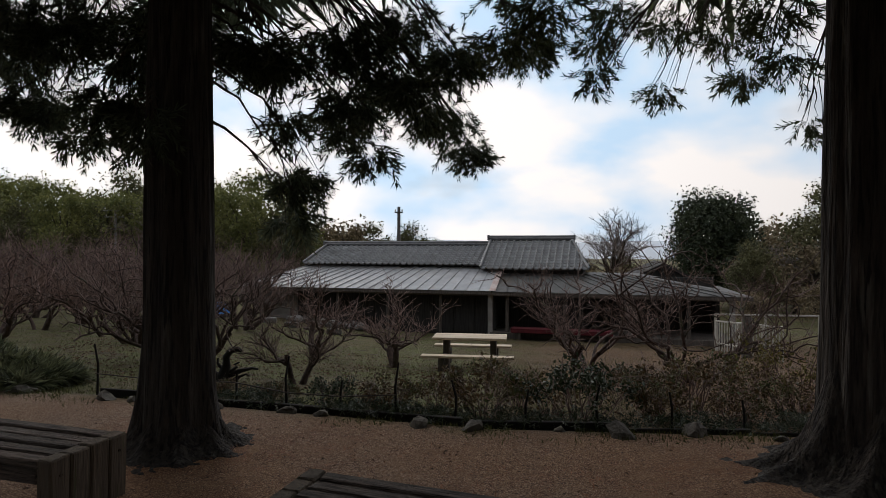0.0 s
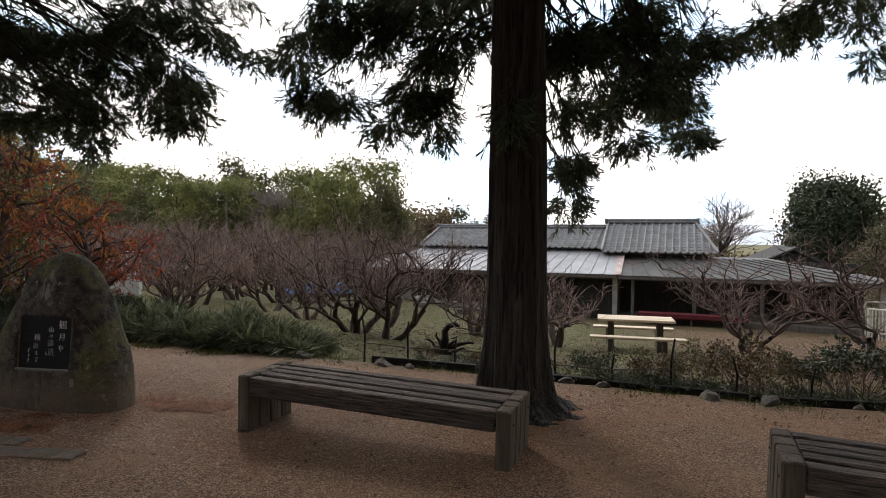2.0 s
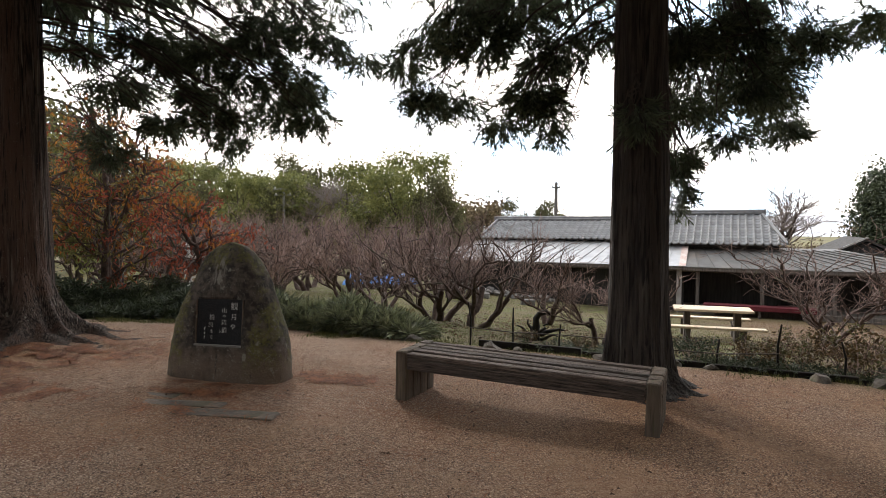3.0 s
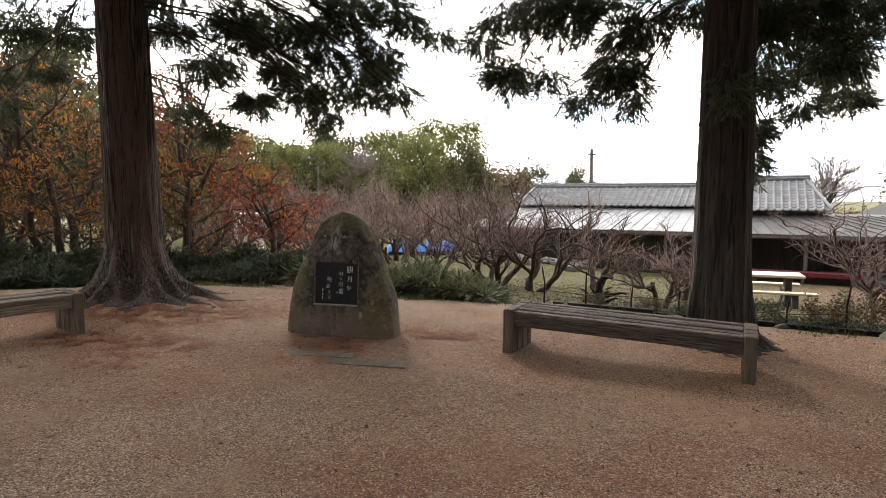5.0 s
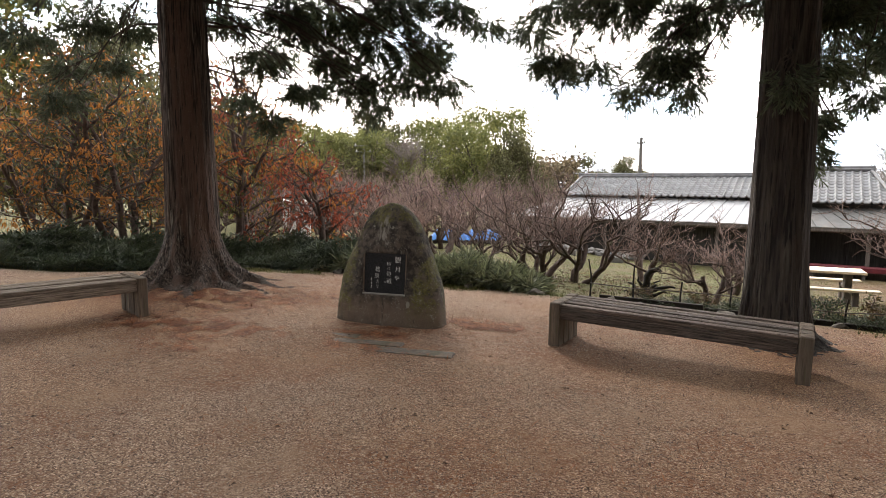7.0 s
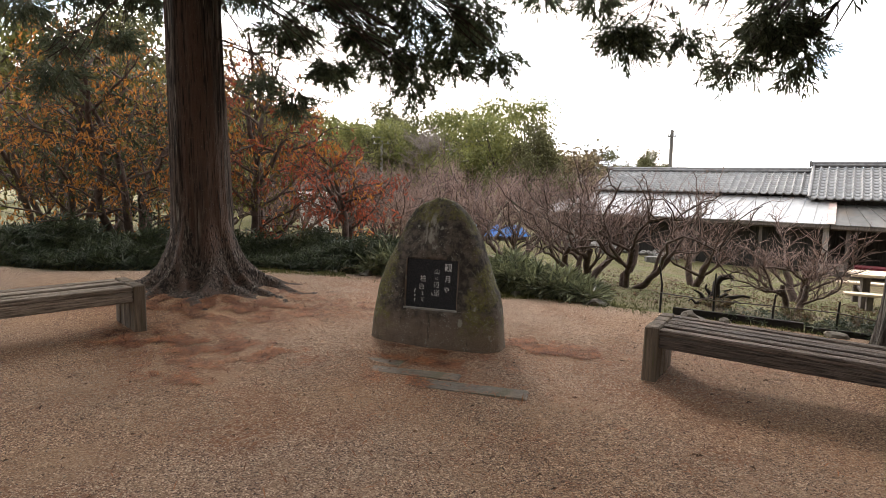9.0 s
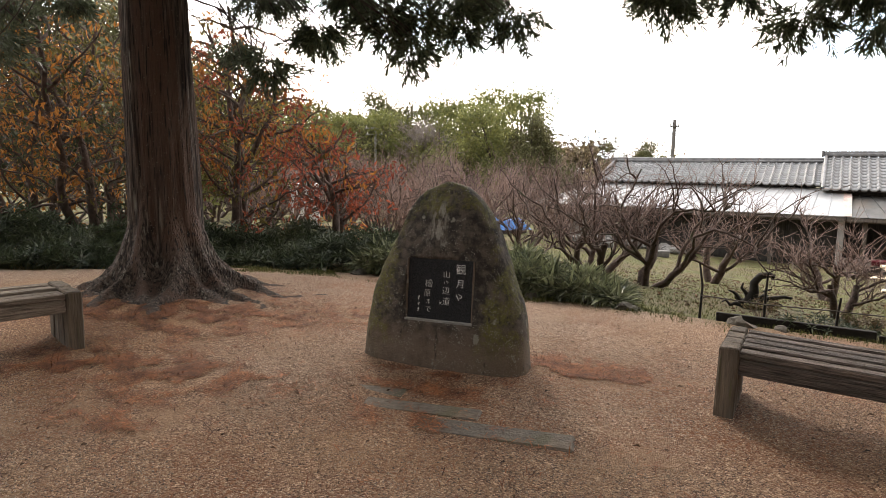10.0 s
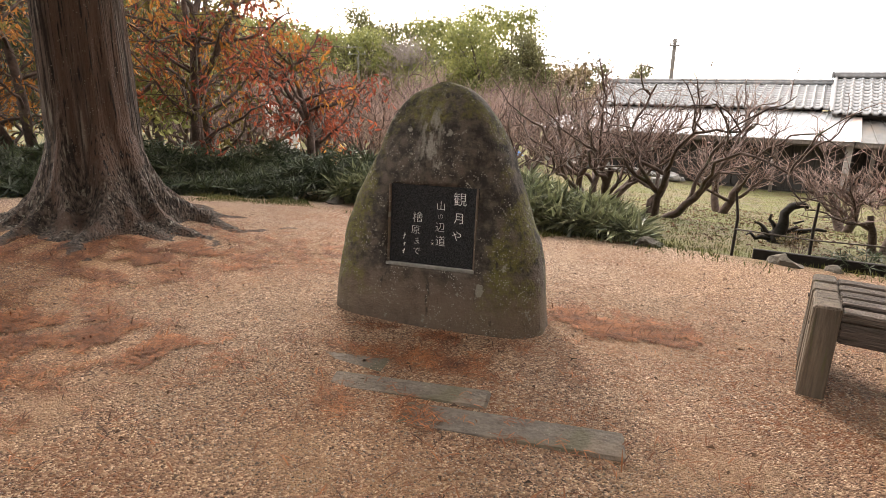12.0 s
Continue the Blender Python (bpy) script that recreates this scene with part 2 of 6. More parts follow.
M_STONE = monument_stone()
M_PLAQUE = material("black_granite", (0.006, 0.006, 0.007), (0.048, 0.049, 0.052), 170, 0.75, 0.3, 120, lo=0.4, hi=0.68, gloss=0.2)
M_REVEAL = material("cut_granite", (0.16, 0.155, 0.145), (0.28, 0.27, 0.25), 40, 0.8, 0.3, 80)
M_WHITE = material("white_paint", (0.74, 0.74, 0.72), (0.85, 0.85, 0.83), 8, 0.6, 0.05)
M_BENCH = material("weathered_timber", (0.028, 0.020, 0.016), (0.225, 0.168, 0.138), 7, 0.88, 1.0, 22, stretch=(0.7, 11, 11), vary=0.3, lo=0.36, hi=0.66,
                   big=((0.075, 0.062, 0.050), 1.2, 0.5, 0.7))
M_BENCH_PALE = material("bleached_timber", (0.085, 0.064, 0.048), (0.36, 0.285, 0.225), 7, 0.88, 1.0, 22, stretch=(0.7, 11, 11), vary=0.2, lo=0.34, hi=0.64,
                        big=((0.16, 0.125, 0.095), 1.2, 0.5, 0.7))
M_POST = material("weathered_post", (0.050, 0.036, 0.026), (0.20, 0.150, 0.108), 6, 0.88, 0.7, 16, stretch=(9, 9, 0.6), vary=0.2,
                  big=[((0.08, 0.062, 0.045), 1.5, 0.5, 0.72), ((0.085, 0.080, 0.036), 4.0, 0.60, 0.70)])
M_BOLT = material("rusty_bolt", (0.04, 0.03, 0.025), (0.10, 0.07, 0.05), 40, 0.6, 0.2, metal=0.6)
M_PAVER = material("worn_paving_stone", (0.072, 0.058, 0.047), (0.155, 0.126, 0.102), 22, 0.9, 0.5, 60,
                   big=[((0.20, 0.140, 0.096), 2.6, 0.50, 0.66), ((0.090, 0.078, 0.050), 6.0, 0.55, 0.66)], spots=((0.30, 0.26, 0.22), 60, 0.16))
M_BOARD = material("tarred_board", (0.012, 0.010, 0.009), (0.036, 0.030, 0.026), 5, 0.9, 0.5, 20)
M_KERB = material("edging_stone", (0.05, 0.042, 0.033), (0.14, 0.118, 0.095), 8, 0.9, 0.7, 40, vary=0.3, big=((0.09, 0.10, 0.05), 2, 0.5, 0.7))
M_TILE = material("grey_roof_tile", (0.16, 0.163, 0.17), (0.31, 0.315, 0.325), 6, 0.42, 0.2, 30, vary=0.16, big=((0.12, 0.12, 0.12), 0.8, 0.55, 0.75))
M_TILE_ISL = material("grey_roof_tile_far", (0.16, 0.163, 0.17), (0.31, 0.315, 0.325), 6, 0.42, 0.2, 30, island=0.16, big=((0.12, 0.12, 0.12), 0.8, 0.55, 0.75))
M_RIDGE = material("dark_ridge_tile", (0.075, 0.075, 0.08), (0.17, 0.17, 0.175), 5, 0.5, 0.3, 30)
M_SHEET = material("pale_metal_roof", (0.32, 0.32, 0.33), (0.45, 0.45, 0.46), 2.5, 0.5, 0.15, 20, metal=0.25, vary=0.08, big=((0.40, 0.36, 0.33), 1.0, 0.6, 0.78))
M_SHEETGREY = material("grey_metal_roof", (0.075, 0.072, 0.070), (0.135, 0.13, 0.125), 2.5, 0.7, 0.15, 20, metal=0.0, vary=0.1, big=((0.14, 0.11, 0.09), 1.0, 0.55, 0.75))
M_REDBAND = material("red_white_flashing", (0.42, 0.24, 0.20), (0.62, 0.55, 0.52), 4, 0.7, 0.1)
M_WALLDARK = material("dark_board_wall", (0.022, 0.020, 0.020), (0.058, 0.053, 0.050), 3, 0.9, 0.4, 14, stretch=(6, 6, 0.5))
M_PLASTER = material("stained_plaster", (0.30, 0.28, 0.27), (0.44, 0.42, 0.40), 2.5, 0.95, 0.2, 30, big=((0.2, 0.18, 0.17), 0.9, 0.5, 0.75))
M_TIMBER = material("house_timber", (0.07, 0.058, 0.05), (0.16, 0.135, 0.12), 4, 0.9, 0.4, 20, stretch=(6, 6, 0.5))
M_NEWWOOD = material("pale_new_timber", (0.56, 0.44, 0.31), (0.74, 0.61, 0.46), 3, 0.7, 0.2, 25, stretch=(0.6, 8, 8), vary=0.08)
M_REDCLOTH = material("red_felt", (0.08, 0.009, 0.014), (0.14, 0.018, 0.025), 6, 0.95, 0.2)
M_TARP = material("blue_tarp", (0.03, 0.16, 0.50), (0.06, 0.26, 0.66), 3, 0.5, 0.4, 8)
M_ROCK = material("grey_rubble", (0.10, 0.095, 0.09), (0.24, 0.23, 0.22), 6, 0.9, 0.6, 30, vary=0.35)
M_POLE = material("grey_pole", (0.10, 0.09, 0.085), (0.17, 0.16, 0.15), 5, 0.85, 0.2)
M_CONCPOLE = material("pale_concrete_pole", (0.26, 0.26, 0.25), (0.36, 0.36, 0.35), 5, 0.85, 0.2)
M_FENCE = material("cream_metal_rail", (0.42, 0.39, 0.34), (0.58, 0.55, 0.49), 8, 0.6, 0.15, vary=0.1)
M_SHED = material("white_metal_shed", (0.66, 0.67, 0.67), (0.78, 0.78, 0.78), 3, 0.5, 0.1)
# aerial haze over the mountains is put into this pale blue base colour
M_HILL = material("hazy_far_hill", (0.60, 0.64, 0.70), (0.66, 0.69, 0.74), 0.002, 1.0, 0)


# ---- mesh helpers ----
def fast_mesh(name, verts, faces, smooth=False):
    me = bpy.data.meshes.new(name)
    verts, faces = np.asarray(verts, dtype=np.float32), np.asarray(faces, dtype=np.int32)
    k = faces.shape[1]
    me.vertices.add(len(verts))
    me.vertices.foreach_set("co", verts.ravel())
    me.loops.add(faces.size)
    me.loops.foreach_set("vertex_index", faces.ravel())
    me.polygons.add(len(faces))
    me.polygons.foreach_set("loop_start", np.arange(0, faces.size, k, dtype=np.int32))
    me.polygons.foreach_set("use_smooth", np.full(len(faces), smooth))
    me.update(calc_edges=True)
    me.validate()
    return me


def part(name, data, mat, parent=None, label=""):
    """Links a bmesh or a mesh as one object under parent."""
    if isinstance(data, bmesh.types.BMesh):
        me = bpy.data.meshes.new(name)
        data.to_mesh(me)
        data.free()
        data = me
    if mat and not data.materials:
        data.materials.append(mat)
    ob = new(name, data)
    if parent:
        ob.parent = parent
    if label:
        ob["label"] = label
    return ob


def thing(name, m, label, category, group="", kind=""):
    e = new(name)
    e.empty_display_size = 0.2
    e.matrix_world = m
    return tagged(e, label, category, group, kind)


def block(size, at=(0, 0, 0), turn=(0, 0, 0), bevel=0.006, wobble=0.0, seed=0):
    bm = bmesh.new()
    bmesh.ops.create_cube(bm, size=1)
    for v in bm.verts:
        v.co = Vector((v.co.x * size[0], v.co.y * size[1], v.co.z * size[2]))
    if bevel:
        bmesh.ops.bevel(bm, geom=bm.edges[:], offset=bevel, segments=1, affect="EDGES", profile=0.6)
    if wobble:
        for v in bm.verts:
            v.co += noise.noise_vector(v.co * 9 + Vector((seed * 3.1, seed, 0))) * wobble
    bm.transform(pose(*at, *turn))
    return bm


def prism(outline, axis_len, bevel=0.0):
    """A flat outline in x-z, pushed along y by axis_len, centred."""
    bm = bmesh.new()
    a = [bm.verts.new((x, -axis_len / 2, z)) for x, z in outline]
    b = [bm.verts.new((x, axis_len / 2, z)) for x, z in outline]
    bm.faces.new(a)
    bm.faces.new(b[::-1])
    for i in range(len(a)):
        j = (i + 1) % len(a)
        bm.faces.new((a[j], a[i], b[i], b[j]))
    bmesh.ops.recalc_face_normals(bm, faces=bm.faces[:])
    if bevel:
        bmesh.ops.bevel(bm, geom=bm.edges[:], offset=bevel, segments=1, affect="EDGES")
    return bm


def tubes(paths):
    """paths: (points, radii, sides). Tapered tubes, joined as verts and quads."""
    vs, fs, off = [], [], 0
    for pts, radii, sides in paths:
        pts = np.asarray(pts, dtype=float)
        radii = np.asarray(radii, dtype=float)
        tang = np.gradient(pts, axis=0)
        tang /= np.linalg.norm(tang, axis=1)[:, None] + 1e-9
        ref = np.array([0.31, 0.95, 0.05]) if abs(tang[:, 2]).mean() > 0.5 else np.array([0.05, 0.1, 1.0])
        s1 = np.cross(tang, ref)
        s1 /= np.linalg.norm(s1, axis=1)[:, None] + 1e-9
        s2 = np.cross(tang, s1)
        ang = np.arange(sides) * 2 * np.pi / sides
        ring = s1[:, None, :] * np.cos(ang)[None, :, None] + s2[:, None, :] * np.sin(ang)[None, :, None]
        v = pts[:, None, :] + ring * radii[:, None, None]
        n = len(pts)
        vs.append(v.reshape(-1, 3))
        i, j = np.meshgrid(np.arange(n - 1), np.arange(sides), indexing="ij")
        j2 = (j + 1) % sides
        f = np.stack([i * sides + j, i * sides + j2, (i + 1) * sides + j2, (i + 1) * sides + j], -1).reshape(-1, 4) + off
        fs.append(f)
        off += n * sides
    return np.concatenate(vs), np.concatenate(fs)


def tube_mesh(name, paths, smooth=True):
    return fast_mesh(name, *tubes(paths), smooth)


def turns(d, rng, spin=True):
    """Rotation matrices whose x axis points along the rows of d."""
    d = d / (np.linalg.norm(d, axis=1)[:, None] + 1e-9)
    up = np.tile(np.array([0, 0, 1.0]), (len(d), 1))
    up[np.abs(d[:, 2]) > 0.95] = (1, 0, 0)
    y = np.cross(up, d)
    y /= np.linalg.norm(y, axis=1)[:, None]
    z = np.cross(d, y)
    if spin:
        a = rng.uniform(0, 2 * np.pi, len(d))[:, None]
        y, z = y * np.cos(a) + z * np.sin(a), z * np.cos(a) - y * np.sin(a)
    return np.stack([d, y, z], -1)


def scatter(template, places, rots, sizes):
    """Copies of a template (verts, tris) as one set of verts and tris."""
    tv, tf = template
    v = np.einsum("nij,vj->nvi", rots, tv) * sizes[:, None, None] + places[:, None, :]
    f = tf[None] + (np.arange(len(places)) * len(tv))[:, None, None]
    return v.reshape(-1, 3), f.reshape(-1, tf.shape[1])


def merge(sets):
    vs, fs, off = [], [], 0
    for v, f in sets:
        vs.append(v)
        fs.append(f + off)
        off += len(v)
    return np.concatenate(vs), np.concatenate(fs)


# ---- the lie of the land ----
def edge_y(x):
    """Where the gravel court ends."""
    return float(np.interp(x, [-16, -12.5, -10.2, -8.2, -5.8, -3.0, 0.4, 6, 12], [4.2, 4.7, 6.3, 6.85, 6.35, 5.8, 5.05, 5.0, 4.8]))


def ground_z(x, y):
    court = 0.12 - 0.03 * max(min(y, 8), -12) - 0.012 * (max(min(x, 8), -16) + 6)
    court += 0.02 * noise.noise(Vector((x * 0.35, y * 0.35, 0)))
    court += 0.17 * math.exp(-((x + 9.5) ** 2 + (y - 4.45) ** 2) / 1.3) + 0.06 * math.exp(-((x + 2.2) ** 2 + (y - 4.55) ** 2) / 0.5)
    e = edge_y(x)
    d = y - e
    if d <= 0:
        return court
    left = min(1, max(0, (-2.0 - x) / 6))
    drop = float(np.interp(d, [0, 0.25, 3.2, 7.4, 11.8, 16, 25, 45, 90, 400, 4000], [0, 0.08, 0.45, 1.0, 1.38, 1.68, 2.1, 2.6, 5, 20, 60]))
    drop *= 1 - 0.28 * left * float(np.interp(d, [0, 14, 30], [1, 1, 0.2]))
    base = 0.12 - 0.03 * min(e, 8) - 0.012 * (max(min(x, 8), -16) + 6)
    return base - drop + 0.04 * noise.noise(Vector((x * 0.5, y * 0.5, 3.0))) * min(1, d)


def smooth_axis(inner, step, outer):
    a = list(np.arange(inner[0], inner[1] + 1e-6, step))
    s, lo, hi = step, inner[0], inner[1]
    while hi < outer:
        s *= 1.28
        lo, hi = lo - s, hi + s
        a = [lo] + a + [hi]
    return np.array(a)


def build_ground():
    xs, ys = smooth_axis((-15, 8), 0.2, 3500), smooth_axis((-7, 20), 0.2, 3500)
    verts, mask, dry_side, rust = [], [], [], []
    for y in ys:
        for x in xs:
            verts.append((x, y, ground_z(float(x), float(y))))
            d = y - edge_y(x) + 0.22 * noise.noise(Vector((x * 1.7, y * 1.7, 7)))
            near = 1.15 * math.exp(-math.hypot(x + 9.0, y - 3.0) / 2.5) + 1.0 * math.exp(-math.hypot(x + 2.0, y - 3.6) / 2.4) + 1.0 * math.exp(-math.hypot(x - 2.6, y - 3.4) / 2.6)
            rust.append(min(1, max(0, 0.95 * near + 0.40 * noise.noise(Vector((x * 0.8, y * 0.8, 31))))))
            mask.append(min(1, max(0, 0.5 + d * 1.6)))
            dry_side.append(min(1, max(0, (x - 0.2) / 3.0 + 0.5 * noise.noise(Vector((x * 0.5, y * 0.5, 21))))) * min(1, max(0, (24 - y) / 6)))
    nx = len(xs)
    i, j = np.meshgrid(np.arange(len(ys) - 1), np.arange(nx - 1), indexing="ij")
    f = np.stack([i * nx + j, i * nx + j + 1, (i + 1) * nx + j + 1, (i + 1) * nx + j], -1).reshape(-1, 4)
    me = fast_mesh("ground", verts, f, True)
    at = me.attributes.new("turf", "FLOAT", "POINT")
    at.data.foreach_set("value", np.array(mask, dtype=np.float32))
    at2 = me.attributes.new("leaf_fall", "FLOAT", "POINT")
    at2.data.foreach_set("value", np.array(dry_side, dtype=np.float32))
    at3 = me.attributes.new("rust", "FLOAT", "POINT")
    at3.data.foreach_set("value", np.array(rust, dtype=np.float32))
    m = bpy.data.materials.new("gravel_and_turf")
    m.use_nodes = True
    n, l = m.node_tree.nodes, m.node_tree.links
    p = n["Principled BSDF"]
    co = n.new("ShaderNodeTexCoord")

    def tex(scale, detail=5, rough=0.6):
        t = n.new("ShaderNodeTexNoise")
        t.inputs["Scale"].default_value, t.inputs["Detail"].default_value, t.inputs["Roughness"].default_value = scale, detail, rough
        l.new(co.outputs["Object"], t.inputs["Vector"])
        return t.outputs[0]

    def ramp(src, stops):
        r = n.new("ShaderNodeValToRGB")
        e = r.color_ramp.elements
        e[0].position, e[0].color = stops[0][0], (*stops[0][1], 1)
        e[1].position, e[1].color = stops[-1][0], (*stops[-1][1], 1)
        for pos, c in stops[1:-1]:
            e.new(pos).color = (*c, 1)
        l.new(src, r.inputs[0])
        return r.outputs[0]

    def mix(fac, a, b, mode="MIX"):
        x = n.new("ShaderNodeMix")
        x.data_type, x.blend_type = "RGBA", mode
        if isinstance(fac, float):
            x.inputs["Factor"].default_value = fac
        else:
            l.new(fac, x.inputs["Factor"])
        l.new(a, x.inputs["A"])
        l.new(b, x.inputs["B"])
        return x.outputs["Result"]

    vor = n.new("ShaderNodeTexVoronoi")
    vor.inputs["Scale"].default_value = 135
    l.new(co.outputs["Object"], vor.inputs["Vector"])
    sep = n.new("ShaderNodeSeparateColor")
    l.new(vor.outputs["Color"], sep.inputs[0])
    pebbles = ramp(sep.outputs[0], [(0.0, (0.050, 0.032, 0.024)), (0.32, (0.262, 0.160, 0.112)), (0.82, (0.47, 0.330, 0.242)), (1.0, (0.82, 0.68, 0.53))])
    soil = ramp(tex(9, 7), [(0.3, (0.32, 0.205, 0.135)), (0.7, (0.52, 0.37, 0.255))])
    bare = ramp(tex(0.9, 6, 0.7), [(0.50, (0, 0, 0)), (0.64, (0.9, 0.9, 0.9))])
    litter = ramp(tex(0.55, 6, 0.7), [(0.49, (0, 0, 0)), (0.61, (1, 1, 1))])
    needles = ramp(tex(26, 4), [(0.3, (0.16, 0.055, 0.025)), (0.7, (0.33, 0.135, 0.055))])
    grain = ramp(tex(170, 3, 0.8), [(0.32, (0.55, 0.55, 0.55)), (0.68, (1.35, 1.35, 1.35))])
    soil = mix(1.0, soil, grain, "MULTIPLY")
    soil = mix(0.3, soil, pebbles)
    court = mix(bare, pebbles, soil)
    att3 = n.new("ShaderNodeAttribute")
    att3.attribute_name = "rust"
    tannin = n.new("ShaderNodeRGB")
    tannin.outputs[0].default_value = (1.0, 0.77, 0.55, 1)
    court = mix(att3.outputs["Fac"], court, mix(1.0, court, tannin.outputs[0], "MULTIPLY"))
    specks = ramp(tex(48, 4, 0.75), [(0.46, (0, 0, 0)), (0.56, (1, 1, 1))])
    court = mix(mix(1.0, litter, specks, "MULTIPLY"), court, needles)
    turf = ramp(tex(2.2, 7), [(0.30, (0.075, 0.058, 0.030)), (0.44, (0.12, 0.095, 0.038)), (0.54, (0.115, 0.115, 0.032)), (0.74, (0.155, 0.155, 0.045))])
    dry = ramp(tex(0.45, 4), [(0.5, (0, 0, 0)), (0.65, (1, 1, 1))])
    straw = ramp(tex(7, 5), [(0.3, (0.11, 0.080, 0.038)), (0.7, (0.20, 0.155, 0.068))])
    turf = mix(dry, turf, straw)
    fall = ramp(tex(13, 6), [(0.3, (0.075, 0.042, 0.022)), (0.55, (0.17, 0.095, 0.045)), (0.75, (0.27, 0.16, 0.075))])
    att2 = n.new("ShaderNodeAttribute")
    att2.attribute_name = "leaf_fall"
    turf = mix(att2.outputs["Fac"], turf, fall)
    att = n.new("ShaderNodeAttribute")
    att.attribute_name = "turf"
    l.new(mix(att.outputs["Fac"], court, turf), p.inputs["Base Color"])
    p.inputs["Roughness"].default_value = 0.95
    b1 = n.new("ShaderNodeBump")
    b1.inputs["Strength"].default_value, b1.inputs["Distance"].default_value = 1.0, 0.022
    b1.invert = True
    l.new(vor.outputs["Distance"], b1.inputs["Height"])
    b2 = n.new("ShaderNodeBump")
    b2.inputs["Strength"].default_value, b2.inputs["Distance"].default_value = 0.5, 0.04
    l.new(tex(11, 6), b2.inputs["Height"])
    l.new(b1.outputs[0], b2.inputs["Normal"])
    l.new(b2.outputs[0], p.inputs["Normal"])
    me.materials.append(m)
    return tagged(new("ground", me), "brown gravel court with needle litter and rough grass slope", "ground", kind="structure")


build_ground()


def far_ridge(name, distance, heights, mat, label, seed, span=(-75, 75)):
    """A long ridge of hills on the horizon, with a slope that falls towards the walker."""
    xs = np.linspace(radians(span[0]), radians(span[1]), 160)
    vs, fs = [], []
    for a in xs:
        h = heights[0] + heights[1] * (0.5 + 0.5 * noise.fractal(Vector((a * 3.1 + seed, seed, 0)), 1.0, 2.0, 5))
        for k, (dd, hh) in enumerate(((0.86, -0.02 * distance), (0.95, h * 0.55), (1.0, h), (1.12, -0.02 * distance))):
            vs.append((math.sin(a) * distance * dd, math.cos(a) * distance * dd, hh))
    for i in range(len(xs) - 1):
        for k in range(3):
            fs.append((i * 4 + k, i * 4 + k + 1, i * 4 + k + 5, i * 4 + k + 4))
    ob = part(name, fast_mesh(name, vs, fs, True), mat)
    return tagged(ob, label, "hills", kind="structure")


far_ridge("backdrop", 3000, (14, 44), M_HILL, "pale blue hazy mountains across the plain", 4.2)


# ---- trees ----
def cedar_trunk(rng, r_top, r_mid, r_base, height, flutes, seed):
    """A fluted trunk with a flared foot."""
    sides, vs = 72, []
    zs = np.concatenate([np.linspace(-0.15, 1.2, 22), np.linspace(1.3, 5, 26), np.linspace(5.4, height, 14)])
    for z in zs:
        flare = math.exp(-max(z, 0) / 0.42)
        r0 = r_mid + (r_top - r_mid) * max(0, z - 1) / (height - 1)
        for k in range(sides):
            a = 2 * math.pi * k / sides
            lobe = 0.5 + 0.5 * math.cos(flutes * a + seed + 0.5 * math.sin(2 * a + seed))
            r = r0 + (r_base - r_mid) * flare * (0.45 + 0.75 * lobe ** 1.5)
            r *= 1 + 0.035 * math.cos(flutes * 2 * a + seed * 2 + z * 0.15) + 0.05 * noise.noise(Vector((math.cos(a) * 5, math.sin(a) * 5, z * 0.7 + seed)))
            r *= 1 + 0.055 * noise.noise(Vector((math.cos(a) * 13, math.sin(a) * 13, z * 0.45 + seed)))
            vs.append((r * math.cos(a), r * math.sin(a), z))
    i, j = np.meshgrid(np.arange(len(zs) - 1), np.arange(sides), indexing="ij")
    j2 = (j + 1) % sides
    f = np.stack([i * sides + j, i * sides + j2, (i + 1) * sides + j2, (i + 1) * sides + j], -1).reshape(-1, 4)
    return fast_mesh("cedar_trunk", vs, f, True)


def root_flare(seed, roots, r0, height, ground, ridge=0.34):
    """The foot of a cedar: a fluted skirt that runs out into surface roots."""
    na, nr, vs = 150, 46, []
    rs = r0 + (np.linspace(0, 1, nr) ** 1.9) * 1.75
    for r in rs:
        for k in range(na):
            a = 2 * math.pi * k / na
            x, y = r * math.cos(a), r * math.sin(a)
            h = height * math.exp(-(r - r0) / 0.155)
            for i, (deg, reach) in enumerate(roots):
                mid = radians(deg) + 0.5 * noise.noise(Vector((r * 1.6, i * 5.3, seed)))
                off = (a - mid + math.pi) % (2 * math.pi) - math.pi
                side = off * r
                w = 0.075 + 0.03 * noise.noise(Vector((r * 3, i * 2.1, seed + 4)))
                h += (ridge * math.exp(-(r - r0) / (0.26 * reach)) + 0.045 * max(0, 1 - (r - r0) / (1.15 * reach))) * math.exp(-(side / w) ** 2)
            h += 0.030 * noise.noise(Vector((x * 7, y * 7, seed))) + 0.016 * noise.noise(Vector((x * 19, y * 19, h * 3)))
            z = ground(x, y) + h - 0.035
            if r == rs[-1]:
                z -= 0.12
            vs.append((x, y, z))
    i, j = np.meshgrid(np.arange(nr - 1), np.arange(na), indexing="ij")
    j2 = (j + 1) % na
    f = np.stack([i * na + j, (i + 1) * na + j, (i + 1) * na + j2, i * na + j2], -1).reshape(-1, 4)
    return fast_mesh("root_flare", vs, f, True)


